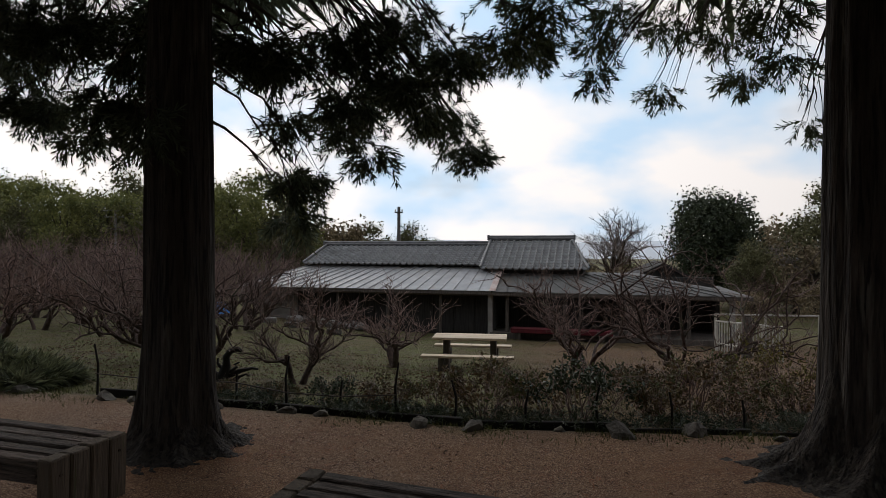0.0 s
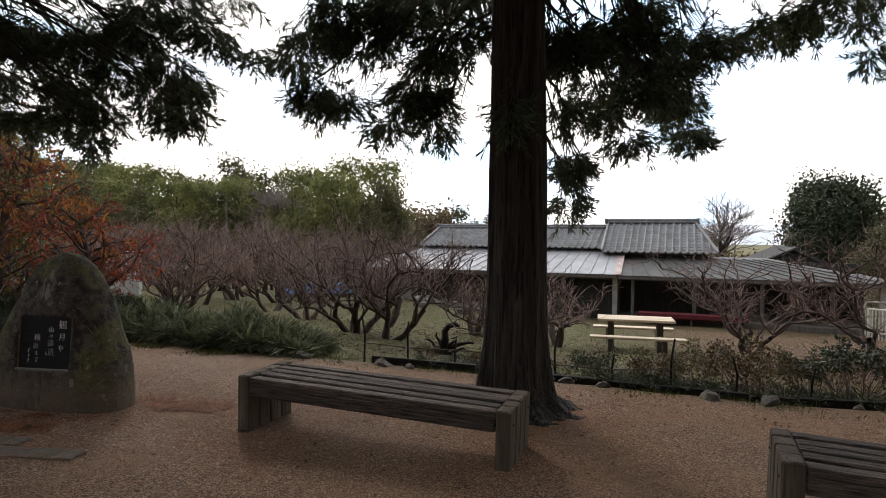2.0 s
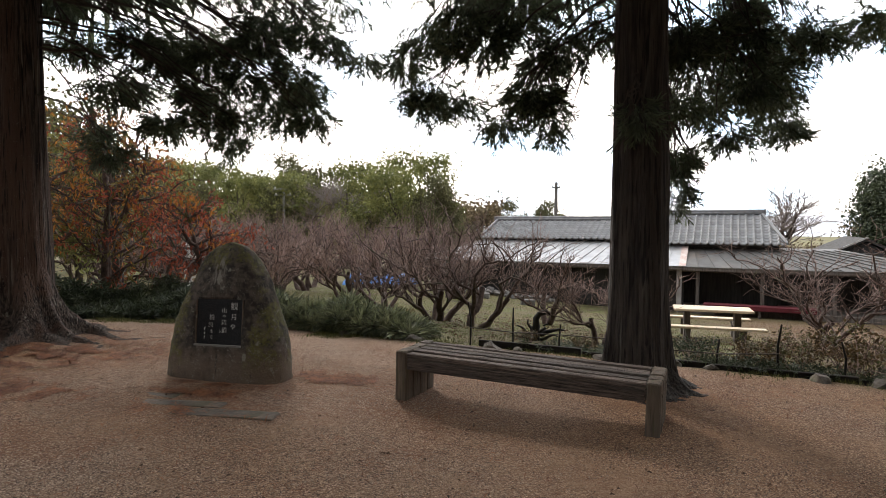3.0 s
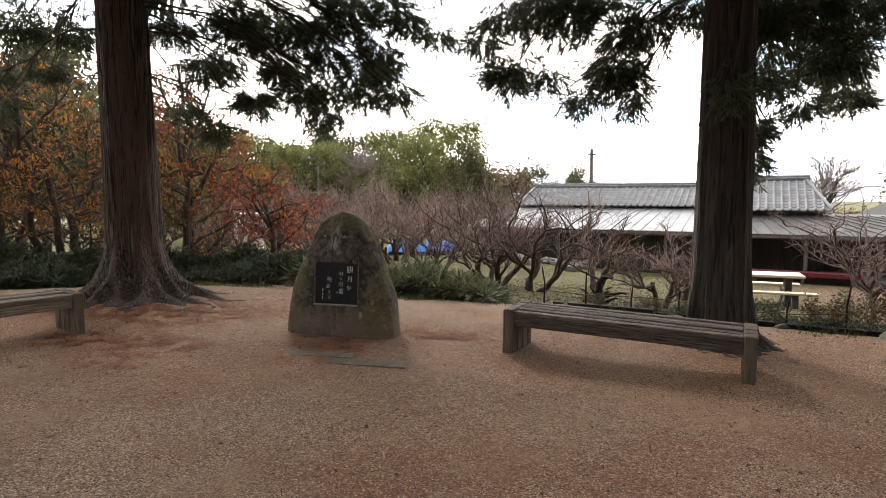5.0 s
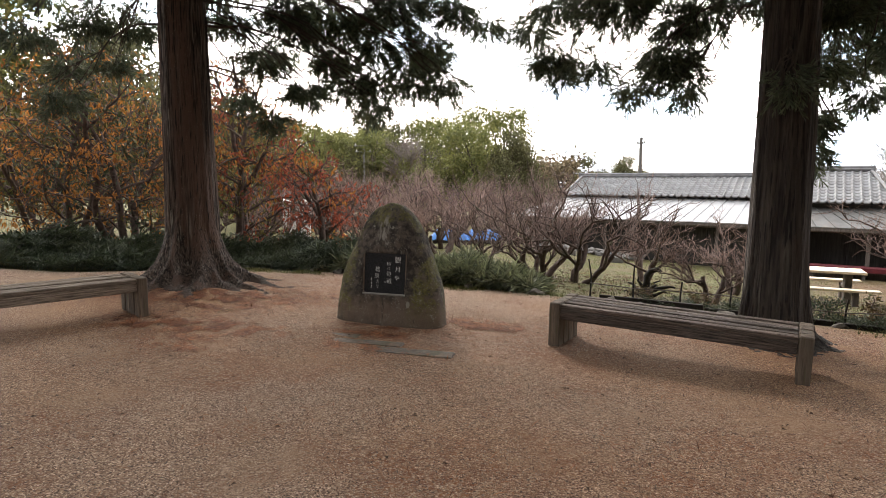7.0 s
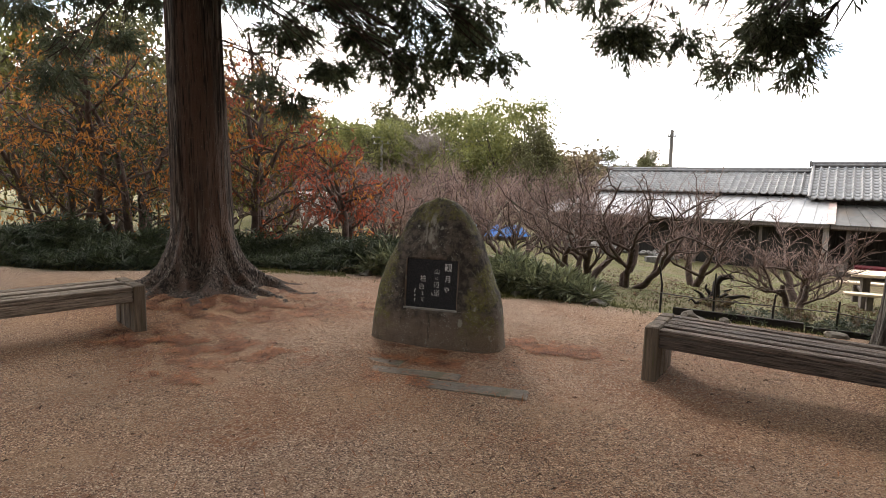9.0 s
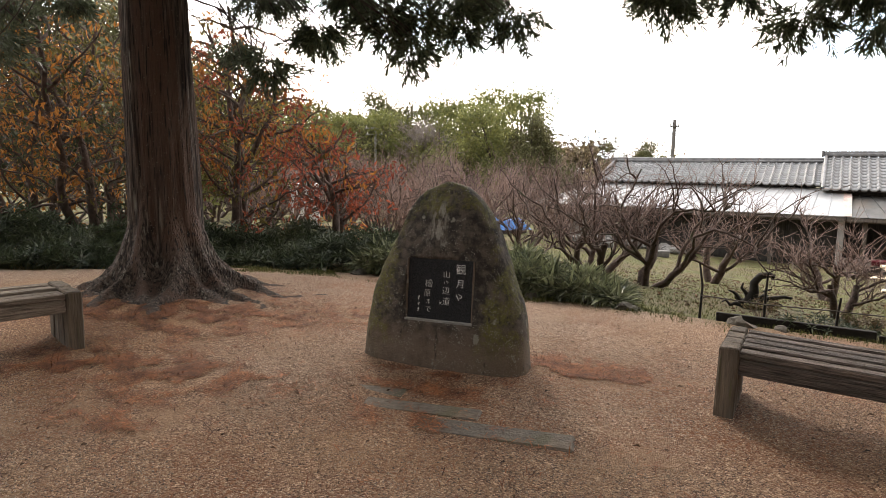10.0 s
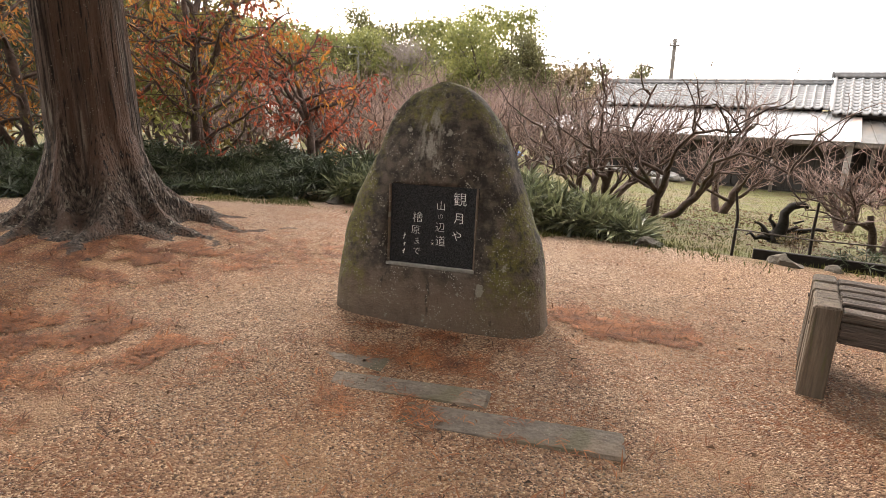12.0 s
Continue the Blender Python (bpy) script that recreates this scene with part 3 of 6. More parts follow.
def needle_spray(seed, tuft=0.0088):
    """One hanging tuft: a drooping twig set all round with up-curled fingers of needles."""
    r = np.random.default_rng(seed)
    vs, fs = [], []

    def finger(p, d, length, w):
        d = d / np.linalg.norm(d)
        s = np.cross(d, r.normal(size=3))
        s /= np.linalg.norm(s)
        b = len(vs)
        low = p + d * length * 0.25
        mid = p + d * length * 0.7 + np.array([0, 0, 0.03 * length])
        tip = p + d * length + np.array([0, 0, 0.16 * length])
        vs.extend([low - s * w * 0.8, low + s * w * 0.8, mid + s * w, mid - s * w, tip, p])
        fs.extend([(b, b + 1, b + 2), (b, b + 2, b + 3), (b + 3, b + 2, b + 4), (b, b + 5, b + 1)])

    p, d = np.zeros(3), np.array([1.0, 0, 0])
    for i in range(6):
        q = p + d * 0.045
        finger(p, d, 0.085, tuft * 0.6)
        for k in range(4):
            a = r.uniform(0, 2 * np.pi)
            td = d * r.uniform(0.6, 1.3) + np.array([0, math.cos(a), math.sin(a)]) * r.uniform(0.4, 0.9)
            finger(q, td, r.uniform(0.08, 0.15), tuft * r.uniform(0.75, 1.1))
        p, d = q, d + np.array([0, r.uniform(-0.15, 0.15), r.uniform(-0.15, 0.15)])
    finger(p, d, 0.13, tuft)
    return np.array(vs), np.array(fs)


SPRAYS = [needle_spray(k) for k in range(4)]


def plain_spray(seed):
    """A coarse spray for the high crown, seven broad twigs."""
    r = np.random.default_rng(seed)
    sets = []
    for k in range(7):
        d = np.array([[1.0, r.uniform(-0.9, 0.9), r.uniform(-0.8, 0.4)]])
        v = np.array([(0, -0.02, 0), (0, 0.02, 0), (0.55, 0.06, 0), (0.55, -0.06, 0), (1, 0, 0.1)])
        sets.append(scatter((v, np.array([(0, 1, 2), (0, 2, 3), (3, 2, 4)])), r.uniform(0, 0.25, (1, 3)), turns(d, r), np.array([r.uniform(0.35, 0.6)])))
    return merge(sets)


COARSE = [plain_spray(k) for k in range(3)]


def cedar_crown(rng, lobes, spray_size=1.0, templates=None):
    """lobes: (x, y, z, width, height, sprays). Hanging bunches of sprays."""
    sets = []
    templates = templates or SPRAYS
    for x, y, z, w, h, count in lobes:
        u = rng.normal(size=(count, 3))
        u /= np.linalg.norm(u, axis=1)[:, None]
        rad = rng.uniform(0.05, 1, count)[:, None] ** 0.6
        lump = 0.75 + 0.35 * np.sin(u[:, :1] * 4 + x) * np.cos(u[:, 1:2] * 5 + y)
        pos = np.array([x, y, z]) + u * rad * lump * np.array([w, w, h])
        d = u * np.array([0.9, 0.9, 0.35]) + np.array([0, 0, -0.75]) + rng.normal(size=(count, 3)) * 0.3
        rots = turns(d, rng)
        size = rng.uniform(0.55, 1.15, count) * spray_size
        which = rng.integers(0, len(templates), count)
        for k in range(len(templates)):
            sel = which == k
            if sel.any():
                sets.append(scatter(templates[k], pos[sel], rots[sel], size[sel]))
    return merge(sets)


def limb_path(rng, start, end, sag, n=9, wander=0.05):
    start, end = np.array(start, dtype=float), np.array(end, dtype=float)
    t = np.linspace(0, 1, n)[:, None]
    p = start * (1 - t) + end * t
    p[:, 2] += sag * np.sin(np.pi * t[:, 0])
    p[1:-1] += rng.normal(size=(n - 2, 3)) * wander
    return p


def cedar(at, radii, height, flutes, seed, low, upper, label, needles, roots=(), spray_size=0.8, density=1.0, bark=M_BARK, skirt=0.50):
    """low: bunches (dx, dy, z, width, height) in view; upper: count of bunches of the high crown."""
    rng = np.random.default_rng(seed)
    x0, y0 = at
    z0 = ground_z(x0, y0)
    z0 -= 0.12 if roots else 0.05
    tree = thing("cedar_tree", pose(x0, y0, z0), label, "tree", "tall cedars round the court")
    part("trunk", cedar_trunk(rng, *radii, height, flutes, seed), bark, tree)
    if roots:
        part("root_flare", root_flare(seed, roots, radii[1] * 0.96, skirt, lambda x, y: ground_z(x0 + x, y0 + y) - z0, 0.55 * skirt), bark, tree)
    lobes, high, limbs = [], [], []
    for dx, dy, z, w, h in low:
        zz = z - z0
        w, h = w * 1.5, h * 1.2
        lobes.append((dx, dy, zz, w, h, int((330 if w < 0.66 else 130) * w * density * (0.5 + h))))
        n = math.hypot(dx, dy)
        p = limb_path(rng, (dx / n * 0.2, dy / n * 0.2, zz + 0.35 + 0.30 * n), (dx, dy, zz + h * 0.6), 0.10 * n, wander=0.02)
        limbs.append((p, np.linspace(0.011 + 0.003 * n, 0.004, 9), 6))
        for k in range(7):
            e = np.array([dx, dy, zz]) + rng.normal(size=3) * np.array([w, w, h]) * 0.55
            s = p[rng.integers(4, 8)]
            limbs.append((limb_path(rng, s, e, 0.03, 5, 0.02), np.linspace(0.010, 0.003, 5), 4))
    for k in range(upper):
        f = (k + 0.5) / upper
        z = 5.7 + (height - 5.7) * f ** 1.2
        a = k * 2.39996 + seed
        n = (4.3 - 3.4 * f) * rng.uniform(0.3, 1.0)
        dx, dy = n * math.cos(a), n * math.sin(a)
        w = 1.15 - 0.4 * f
        high.append((dx, dy, z, w, 0.6, int(95 * (1.1 - 0.5 * f))))
        limbs.append((limb_path(rng, (0, 0, z + 0.25), (dx, dy, z), 0.05), np.linspace(0.05 - 0.02 * f, 0.01, 9), 6))
    tagged(part("branchwork", tube_mesh("cedar_limbs", limbs), M_LIMB, tree), kind="stuff")
    tagged(part("crown", fast_mesh("cedar_crown", *cedar_crown(rng, lobes, spray_size)), needles, tree), kind="stuff")
    tagged(part("high_crown", fast_mesh("cedar_high_crown", *cedar_crown(rng, high, 1.55, COARSE)), needles, tree), kind="stuff")
    return tree


CEDAR_A, CEDAR_B, CEDAR_C = (-2.13, 4.30), (-9.50, 4.45), (3.24, 4.0)
DARK_CEDAR_BOUGHS = [(2.17, 2.90, 4.07, 0.36, 0.28), (2.05, 3.30, 3.31, 0.30, 0.24), (2.44, 3.70, 2.91, 0.16, 0.16), (1.51, 2.20, 3.58, 0.32, 0.26), (1.24, 2.00, 2.64, 0.18, 0.20), (0.91, 1.90, 2.95, 0.24, 0.22),
    (0.67, 1.70, 2.32, 0.17, 0.20), (0.53, 1.40, 1.90, 0.14, 0.17), (0.99, 1.50, 3.86, 0.36, 0.26), (0.28, 1.10, 3.50, 0.26, 0.24), (1.62, 2.50, 4.36, 0.40, 0.26), (1.03, 2.70, 3.44, 0.26, 0.22),
    (-2.55, 1.70, 3.23, 0.24, 0.22), (-2.44, 1.50, 3.88, 0.30, 0.24), (-1.41, 1.10, 2.69, 0.20, 0.18), (-1.05, 1.00, 3.02, 0.26, 0.20), (-1.61, 0.90, 3.59, 0.34, 0.26), (-0.83, 1.00, 2.71, 0.16, 0.20)]
DARK_CEDAR_SMALL_BOUGHS = [(-0.73, 0.70, 3.48, 0.26, 0.24), (-1.90, 1.20, 3.00, 0.16, 0.16), (-1.28, 1.10, 3.94, 0.34, 0.24), (0.52, 1.20, 2.86, 0.17, 0.20), (0.53, 1.30, 2.27, 0.17, 0.20), (1.26, 1.70, 3.71, 0.34, 0.26),
    (2.22, 2.30, 3.79, 0.34, 0.24), (1.88, 2.50, 3.23, 0.28, 0.24), (2.36, 3.70, 3.00, 0.24, 0.20), (3.15, 2.90, 4.15, 0.36, 0.22), (0.37, 0.70, 3.43, 0.30, 0.22), (-0.21, 0.60, 3.59, 0.30, 0.25),
    (-0.09, -0.37, 2.50, 0.10, 0.14), (1.18, 0.90, 3.01, 0.26, 0.20), (0.57, 0.70, 3.35, 0.30, 0.20), (-1.10, 0.90, 3.01, 0.22, 0.22), (-2.43, 1.70, 3.15, 0.26, 0.22)]
ROOTED_CEDAR_BOUGHS = [(0.03, 0.95, 3.98, 0.30, 0.24), (0.35, 1.15, 3.43, 0.26, 0.24), (1.21, 1.05, 3.76, 0.30, 0.24), (1.89, 1.15, 3.82, 0.32, 0.24), (1.33, 0.95, 2.90, 0.20, 0.20), (2.26, 0.75, 2.94, 0.24, 0.24),
    (2.32, 1.35, 3.52, 0.28, 0.24), (2.59, 1.75, 3.26, 0.24, 0.24), (2.80, 2.15, 3.49, 0.22, 0.22), (3.40, 1.75, 4.02, 0.26, 0.20), (3.71, 2.35, 3.95, 0.18, 0.14), (1.30, 0.05, 2.40, 0.13, 0.18),
    (1.14, 0.75, 4.00, 0.34, 0.20), (2.68, 1.35, 4.05, 0.36, 0.22), (2.60, 0.55, 2.56, 0.14, 0.16), (-0.24, 1.55, 2.92, 0.16, 0.18), (-2.30, 0.45, 4.02, 0.30, 0.22), (-2.14, 0.75, 3.45, 0.20, 0.18)]
ROOTED_CEDAR_SMALL_BOUGHS = [(-3.13, 0.75, 3.46, 0.22, 0.20), (-1.75, 0.95, 4.03, 0.24, 0.22), (-3.28, 0.15, 3.85, 0.34, 0.25), (2.87, 2.15, 3.51, 0.24, 0.20), (2.64, 1.95, 3.03, 0.18, 0.18), (-2.07, -0.25, 2.78, 0.26, 0.20),
    (-1.06, 1.15, 4.20, 0.24, 0.20)]
PALE_CONIFER_BOUGHS = [(-2.68, 1.60, 3.71, 0.22, 0.20), (-2.22, 2.00, 3.97, 0.26, 0.22), (-1.44, 2.60, 4.05, 0.22, 0.20), (-1.35, 2.20, 4.19, 0.24, 0.18), (-0.52, 3.30, 3.63, 0.15, 0.18), (-0.58, 2.80, 4.32, 0.26, 0.22),
    (-0.17, 2.20, 3.96, 0.26, 0.20), (0.18, 2.40, 3.57, 0.20, 0.13), (0.40, 2.00, 3.63, 0.22, 0.18), (0.99, 2.60, 3.06, 0.10, 0.13), (0.02, 1.60, 3.96, 0.30, 0.20), (-2.26, 1.50, 4.01, 0.30, 0.20),
    (-1.62, 2.00, 3.47, 0.14, 0.14)]
DARK_CEDAR_TOP = [(-1.86, 0.70, 3.83, 0.30, 0.22), (-1.00, 1.30, 3.44, 0.24, 0.22), (-2.85, 1.90, 3.68, 0.22, 0.20), (1.67, 1.70, 3.34, 0.24, 0.20),
    (-2.9, 0.9, 4.6, 0.45, 0.36), (0.6, -1.6, 4.7, 0.6, 0.4), (-1.6, 0.4, 4.8, 0.6, 0.4), (0.9, -0.5, 4.7, 0.45, 0.3), 
    (-0.9, 1.6, 4.8, 0.65, 0.4), (-2.3, 1.9, 4.9, 0.6, 0.4), (2.5, 2.4, 5.2, 0.6, 0.4), (0.2, 2.2, 4.9, 0.6, 0.4), (-0.4, 0.4, 4.7, 0.6, 0.4), (-1.5, -1.2, 4.9, 0.6, 0.4)]
ROOTED_CEDAR_CURTAIN = [(0.83, 1.55, 4.15, 0.30, 0.24), (1.49, 1.55, 3.46, 0.28, 0.24), (2.00, 1.75, 4.08, 0.30, 0.24), (3.07, 1.35, 3.56, 0.26, 0.22), (3.41, 1.15, 2.92, 0.18, 0.18), (0.79, 1.75, 3.04, 0.22, 0.20), (2.45, 0.95, 2.94, 0.22, 0.20), (2.29, 2.05, 4.55, 0.30, 0.22), (3.13, 1.75, 4.25, 0.24, 0.20), (1.30, 1.75, 3.49, 0.26, 0.22), (0.14, 1.95, 3.69, 0.26, 0.22)]
ROOTED_CEDAR_TOP = [(-0.6, 4.6, 5.2, 0.5, 0.35), (2.6, 2.2, 4.9, 0.45, 0.3), (-3.0, 1.6, 4.6, 0.45, 0.36), (-2.0, 3.0, 4.7, 0.45, 0.36), (0.8, 1.0, 4.8, 0.5, 0.35), (-1.0, 1.4, 4.8, 0.5, 0.35),
    (0.2, 3.6, 4.9, 0.5, 0.35), (-3.4, 0.7, 4.7, 0.5, 0.35), (-1.4, 0.3, 4.7, 0.45, 0.3), (2.0, 2.0, 4.9, 0.5, 0.32), (3.1, 2.8, 5.0, 0.45, 0.3), (1.4, -0.8, 4.9, 0.6, 0.35)]
PALE_CONIFER_TOP = [(-2.3, 3.4, 5.0, 0.5, 0.35), (0.2, 3.3, 4.8, 0.45, 0.35), (-1.5, 2.3, 5.0, 0.5, 0.35), (-1.2, 0.4, 4.8, 0.6, 0.4), (0.5, 1.4, 4.7, 0.6, 0.4)]
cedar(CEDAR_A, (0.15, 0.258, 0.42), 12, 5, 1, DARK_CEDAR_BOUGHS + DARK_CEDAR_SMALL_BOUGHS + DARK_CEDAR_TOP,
      44, "tall cedar with shade-darkened bark and drooping foliage behind a timber bench", M_CEDAR,
      roots=((185, 0.35), (222, 0.3), (258, 0.35), (290, 0.35), (325, 0.4), (5, 0.3), (60, 0.3), (130, 0.3)), bark=M_BARK_SHADED, skirt=0.22)
cedar(CEDAR_B, (0.2, 0.335, 0.45), 13, 9, 2, ROOTED_CEDAR_BOUGHS + ROOTED_CEDAR_SMALL_BOUGHS + ROOTED_CEDAR_CURTAIN + ROOTED_CEDAR_TOP,
      46, "broad cedar with fluted reddish bark and spreading surface roots", M_CEDAR,
      roots=((-5, 1.6), (-26, 1.0), (-44, 1.3), (-64, 0.8), (-84, 1.05), (-108, 0.8), (-132, 0.9), (17, 1.7), (38, 1.2), (62, 0.9), (100, 0.8), (150, 0.8), (200, 0.8)))
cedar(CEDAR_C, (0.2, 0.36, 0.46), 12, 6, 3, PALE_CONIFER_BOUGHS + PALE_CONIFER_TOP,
      40, "conifer trunk with shade-darkened bark at the edge of the court", M_HINOKI, roots=((165, 0.8), (195, 0.9), (225, 0.7), (255, 0.6), (285, 0.7), (60, 0.7), (110, 0.7)), density=0.6, bark=M_BARK_SHADED)


def twig_tree(seed, spread, height, stems, twigs, upright=1.0, lean=(0, 0)):
    """Limb and twig paths of a gnarled, bare fruit tree."""
    rng = np.random.default_rng(seed)
    limbs, fine = [], []

    def grow(p, d, length, r0, r1, n, kink):
        pts = [p]
        for _ in range(n):
            d = d + rng.normal(size=3) * kink
            if p[2] < height * 0.28:
                d[2] = abs(d[2]) + 0.12
            d = d / np.linalg.norm(d)
            p = p + d * length / n
            pts.append(p)
        return np.array(pts), np.linspace(r0, r1, n + 1), d

    for s in range(stems):
        a = 2 * np.pi * (s + rng.uniform(-0.25, 0.25)) / stems
        base = np.array([math.cos(a), math.sin(a), 0]) * 0.08 * (stems > 1) + np.array([0, 0, -0.12])
        d0 = np.array([math.cos(a) * 0.55 + lean[0], math.sin(a) * 0.55 + lean[1], 0.9])
        stem, rad, d = grow(base, d0, height * 0.42, 0.075, 0.050, 6, 0.26)
        limbs.append((stem, rad * rng.uniform(0.8, 1.25), 8))
        for b in range(3):
            ab = a + (b - 1) * 0.8 + rng.uniform(-0.3, 0.3)
            db = np.array([math.cos(ab), math.sin(ab), rng.uniform(0.35, 1.1)])
            st = stem[rng.integers(3, 6)]
            br, rb, d2 = grow(st, db, spread * rng.uniform(0.65, 1.05), 0.036, 0.012, 10, 0.28)
            limbs.append((br, rb, 6))
            for c in range(6):
                k = rng.integers(2, 11)
                ac = ab + rng.uniform(-1.1, 1.1)
                dc = np.array([math.cos(ac) * 0.8, math.sin(ac) * 0.8, rng.uniform(0.4, 1.3)])
                sb, rs, _ = grow(br[k], dc, spread * rng.uniform(0.25, 0.52), 0.015, 0.006, 7, 0.32)
                limbs.append((sb, rs, 5))
                for t in range(twigs):
                    q = sb[rng.integers(1, 7)] if t % 3 else br[rng.integers(3, 10)]
                    dt = np.array([rng.normal() * 0.6, rng.normal() * 0.6, upright * 0.75]) + 0.4 * dc
                    tw, rt, _ = grow(q, dt, rng.uniform(0.28, 0.8) * height * 0.42, 0.0064, 0.0028, 4, 0.24)
                    fine.append((tw, rt, 3))
                    if rng.random() < 0.5:
                        tw2, rt2, _ = grow(tw[2], dt + rng.normal(size=3) * 0.7, rng.uniform(0.1, 0.25), 0.0055, 0.003, 3, 0.15)
                        fine.append((tw2, rt2, 3))
    return limbs, fine


def plum(seed, spread, height, stems, twigs, label, upright=1.0, lean=(0, 0)):
    limbs, fine = twig_tree(seed, spread, height, stems, twigs, upright, lean)
    tree = thing("plum_tree", pose(0, 0, 0), label, "tree", "bare plum orchard")
    part("trunk", tube_mesh("plum_limbs", limbs), M_PLUMBARK, tree)
    tagged(part("twig_mass", tube_mesh("plum_twigs", fine, False), M_TWIG, tree), kind="stuff")
    return tree


def place(ob, x, y, turn=0, s=1.0, sink=0.0):
    ob.matrix_world = Matrix.Translation((x, y, ground_z(x, y) - sink)) @ pose(0, 0, 0, 0, 0, turn) @ Matrix.Scale(s, 4)
    return ob


def another(ob, x, y, turn=0, s=1.0, sink=0.0):
    c = copy_thing(ob, pose(0, 0, 0))
    return place(c, x, y, turn, s, sink)


plum_a = place(plum(11, 1.9, 2.4, 4, 5, "many-stemmed bare plum tree above bamboo grass"), -5.6, 10.9, 20)
plum_b = place(plum(12, 2.2, 2.4, 3, 5, "leaning bare plum tree with upright red-brown twigs", lean=(0.5, 0.1)), -4.7, 10.0, 0)
plum_c = place(plum(13, 1.6, 2.2, 2, 7, "small bare plum tree on the grass", upright=0.55), -3.3, 13.4, 60)
plum_d = place(plum(14, 2.5, 2.0, 3, 8, "wide gnarled bare plum tree with crooked low limbs", upright=0.4), 4.3, 10.1, 10)
plum_e = place(plum(15, 1.8, 2.2, 2, 8, "old bare plum tree in the orchard", upright=1.3), -13.0, 17.4, 0)
for src, x, y, turn, s in ((plum_c, -2.3, 8.3, 150, 0.6), (plum_c, -1.4, 12.6, 230, 0.95), (plum_d, 3.0, 13.2, 100, 1.05),
                           (plum_e, -9.5, 15.4, 80, 1.1), (plum_e, -15.6, 15.2, 200, 1.1), (plum_a, -11.4, 13.6, 90, 0.95), (plum_e, -18.0, 18.6, 40, 1.2),
                           (plum_a, -7.6, 13.2, 200, 0.9)):
    another(src, x, y, turn, s)
rng = np.random.default_rng(5)
for row in range(4):
    for k in range(7):
        x, y = -7.5 - k * 3.1 + rng.uniform(-0.7, 0.7) - row * 0.6, 18.5 + row * 3.2 + k * 0.5 + rng.uniform(-0.6, 0.6)
        another((plum_e, plum_a, plum_b)[int(rng.integers(0, 3))], x, y, rng.uniform(0, 360), rng.uniform(1.2, 1.55))


def leaf(length=1.0, width=0.45, fold=0.12):
    """A pointed leaf of four triangles, folded along its midrib."""
    v = np.array([(0, 0, 0), (0.4, width / 2, fold), (0.4, -width / 2, fold), (0.45, 0, 0), (1, 0, -fold * 0.6)]) * length
    return v, np.array([(0, 3, 1), (0, 2, 3), (1, 3, 4), (3, 2, 4)])


FAR_LEAF = (np.array([(0, 0, 0), (0.45, 0.27, 0.05), (1, 0, -0.05), (0.5, -0.27, 0.08)]), np.array([(0, 2, 1), (0, 3, 2)]))


def leaf_cloud(rng, lobes, template, size, jitter=0.35, droop=0.0):
    """Leaves spread through bunches (x, y, z, w, h, count)."""
    sets = []
    for x, y, z, w, h, count in lobes:
        u = rng.normal(size=(count, 3))
        u /= np.linalg.norm(u, axis=1)[:, None]
        rad = rng.uniform(0.1, 1.0, count)[:, None] ** 0.5
        lump = 0.8 + jitter * np.sin(u[:, :1] * 5 + x * 3) * np.cos(u[:, 1:2] * 4 + z * 2)
        pos = np.array([x, y, z]) + u * rad * lump * np.array([w, w, h])
        d = rng.normal(size=(count, 3)) + np.array([0, 0, -droop])
        sets.append(scatter(template, pos, turns(d, rng), rng.uniform(0.6, 1.3, count) * size))
    return merge(sets)


MAPLE_LEAF = (np.array([(0, 0, 0), (0.45, 0.17, 0.06), (1, 0, -0.06), (0.5, -0.17, 0.08)]), np.array([(0, 2, 1), (0, 3, 2)]))


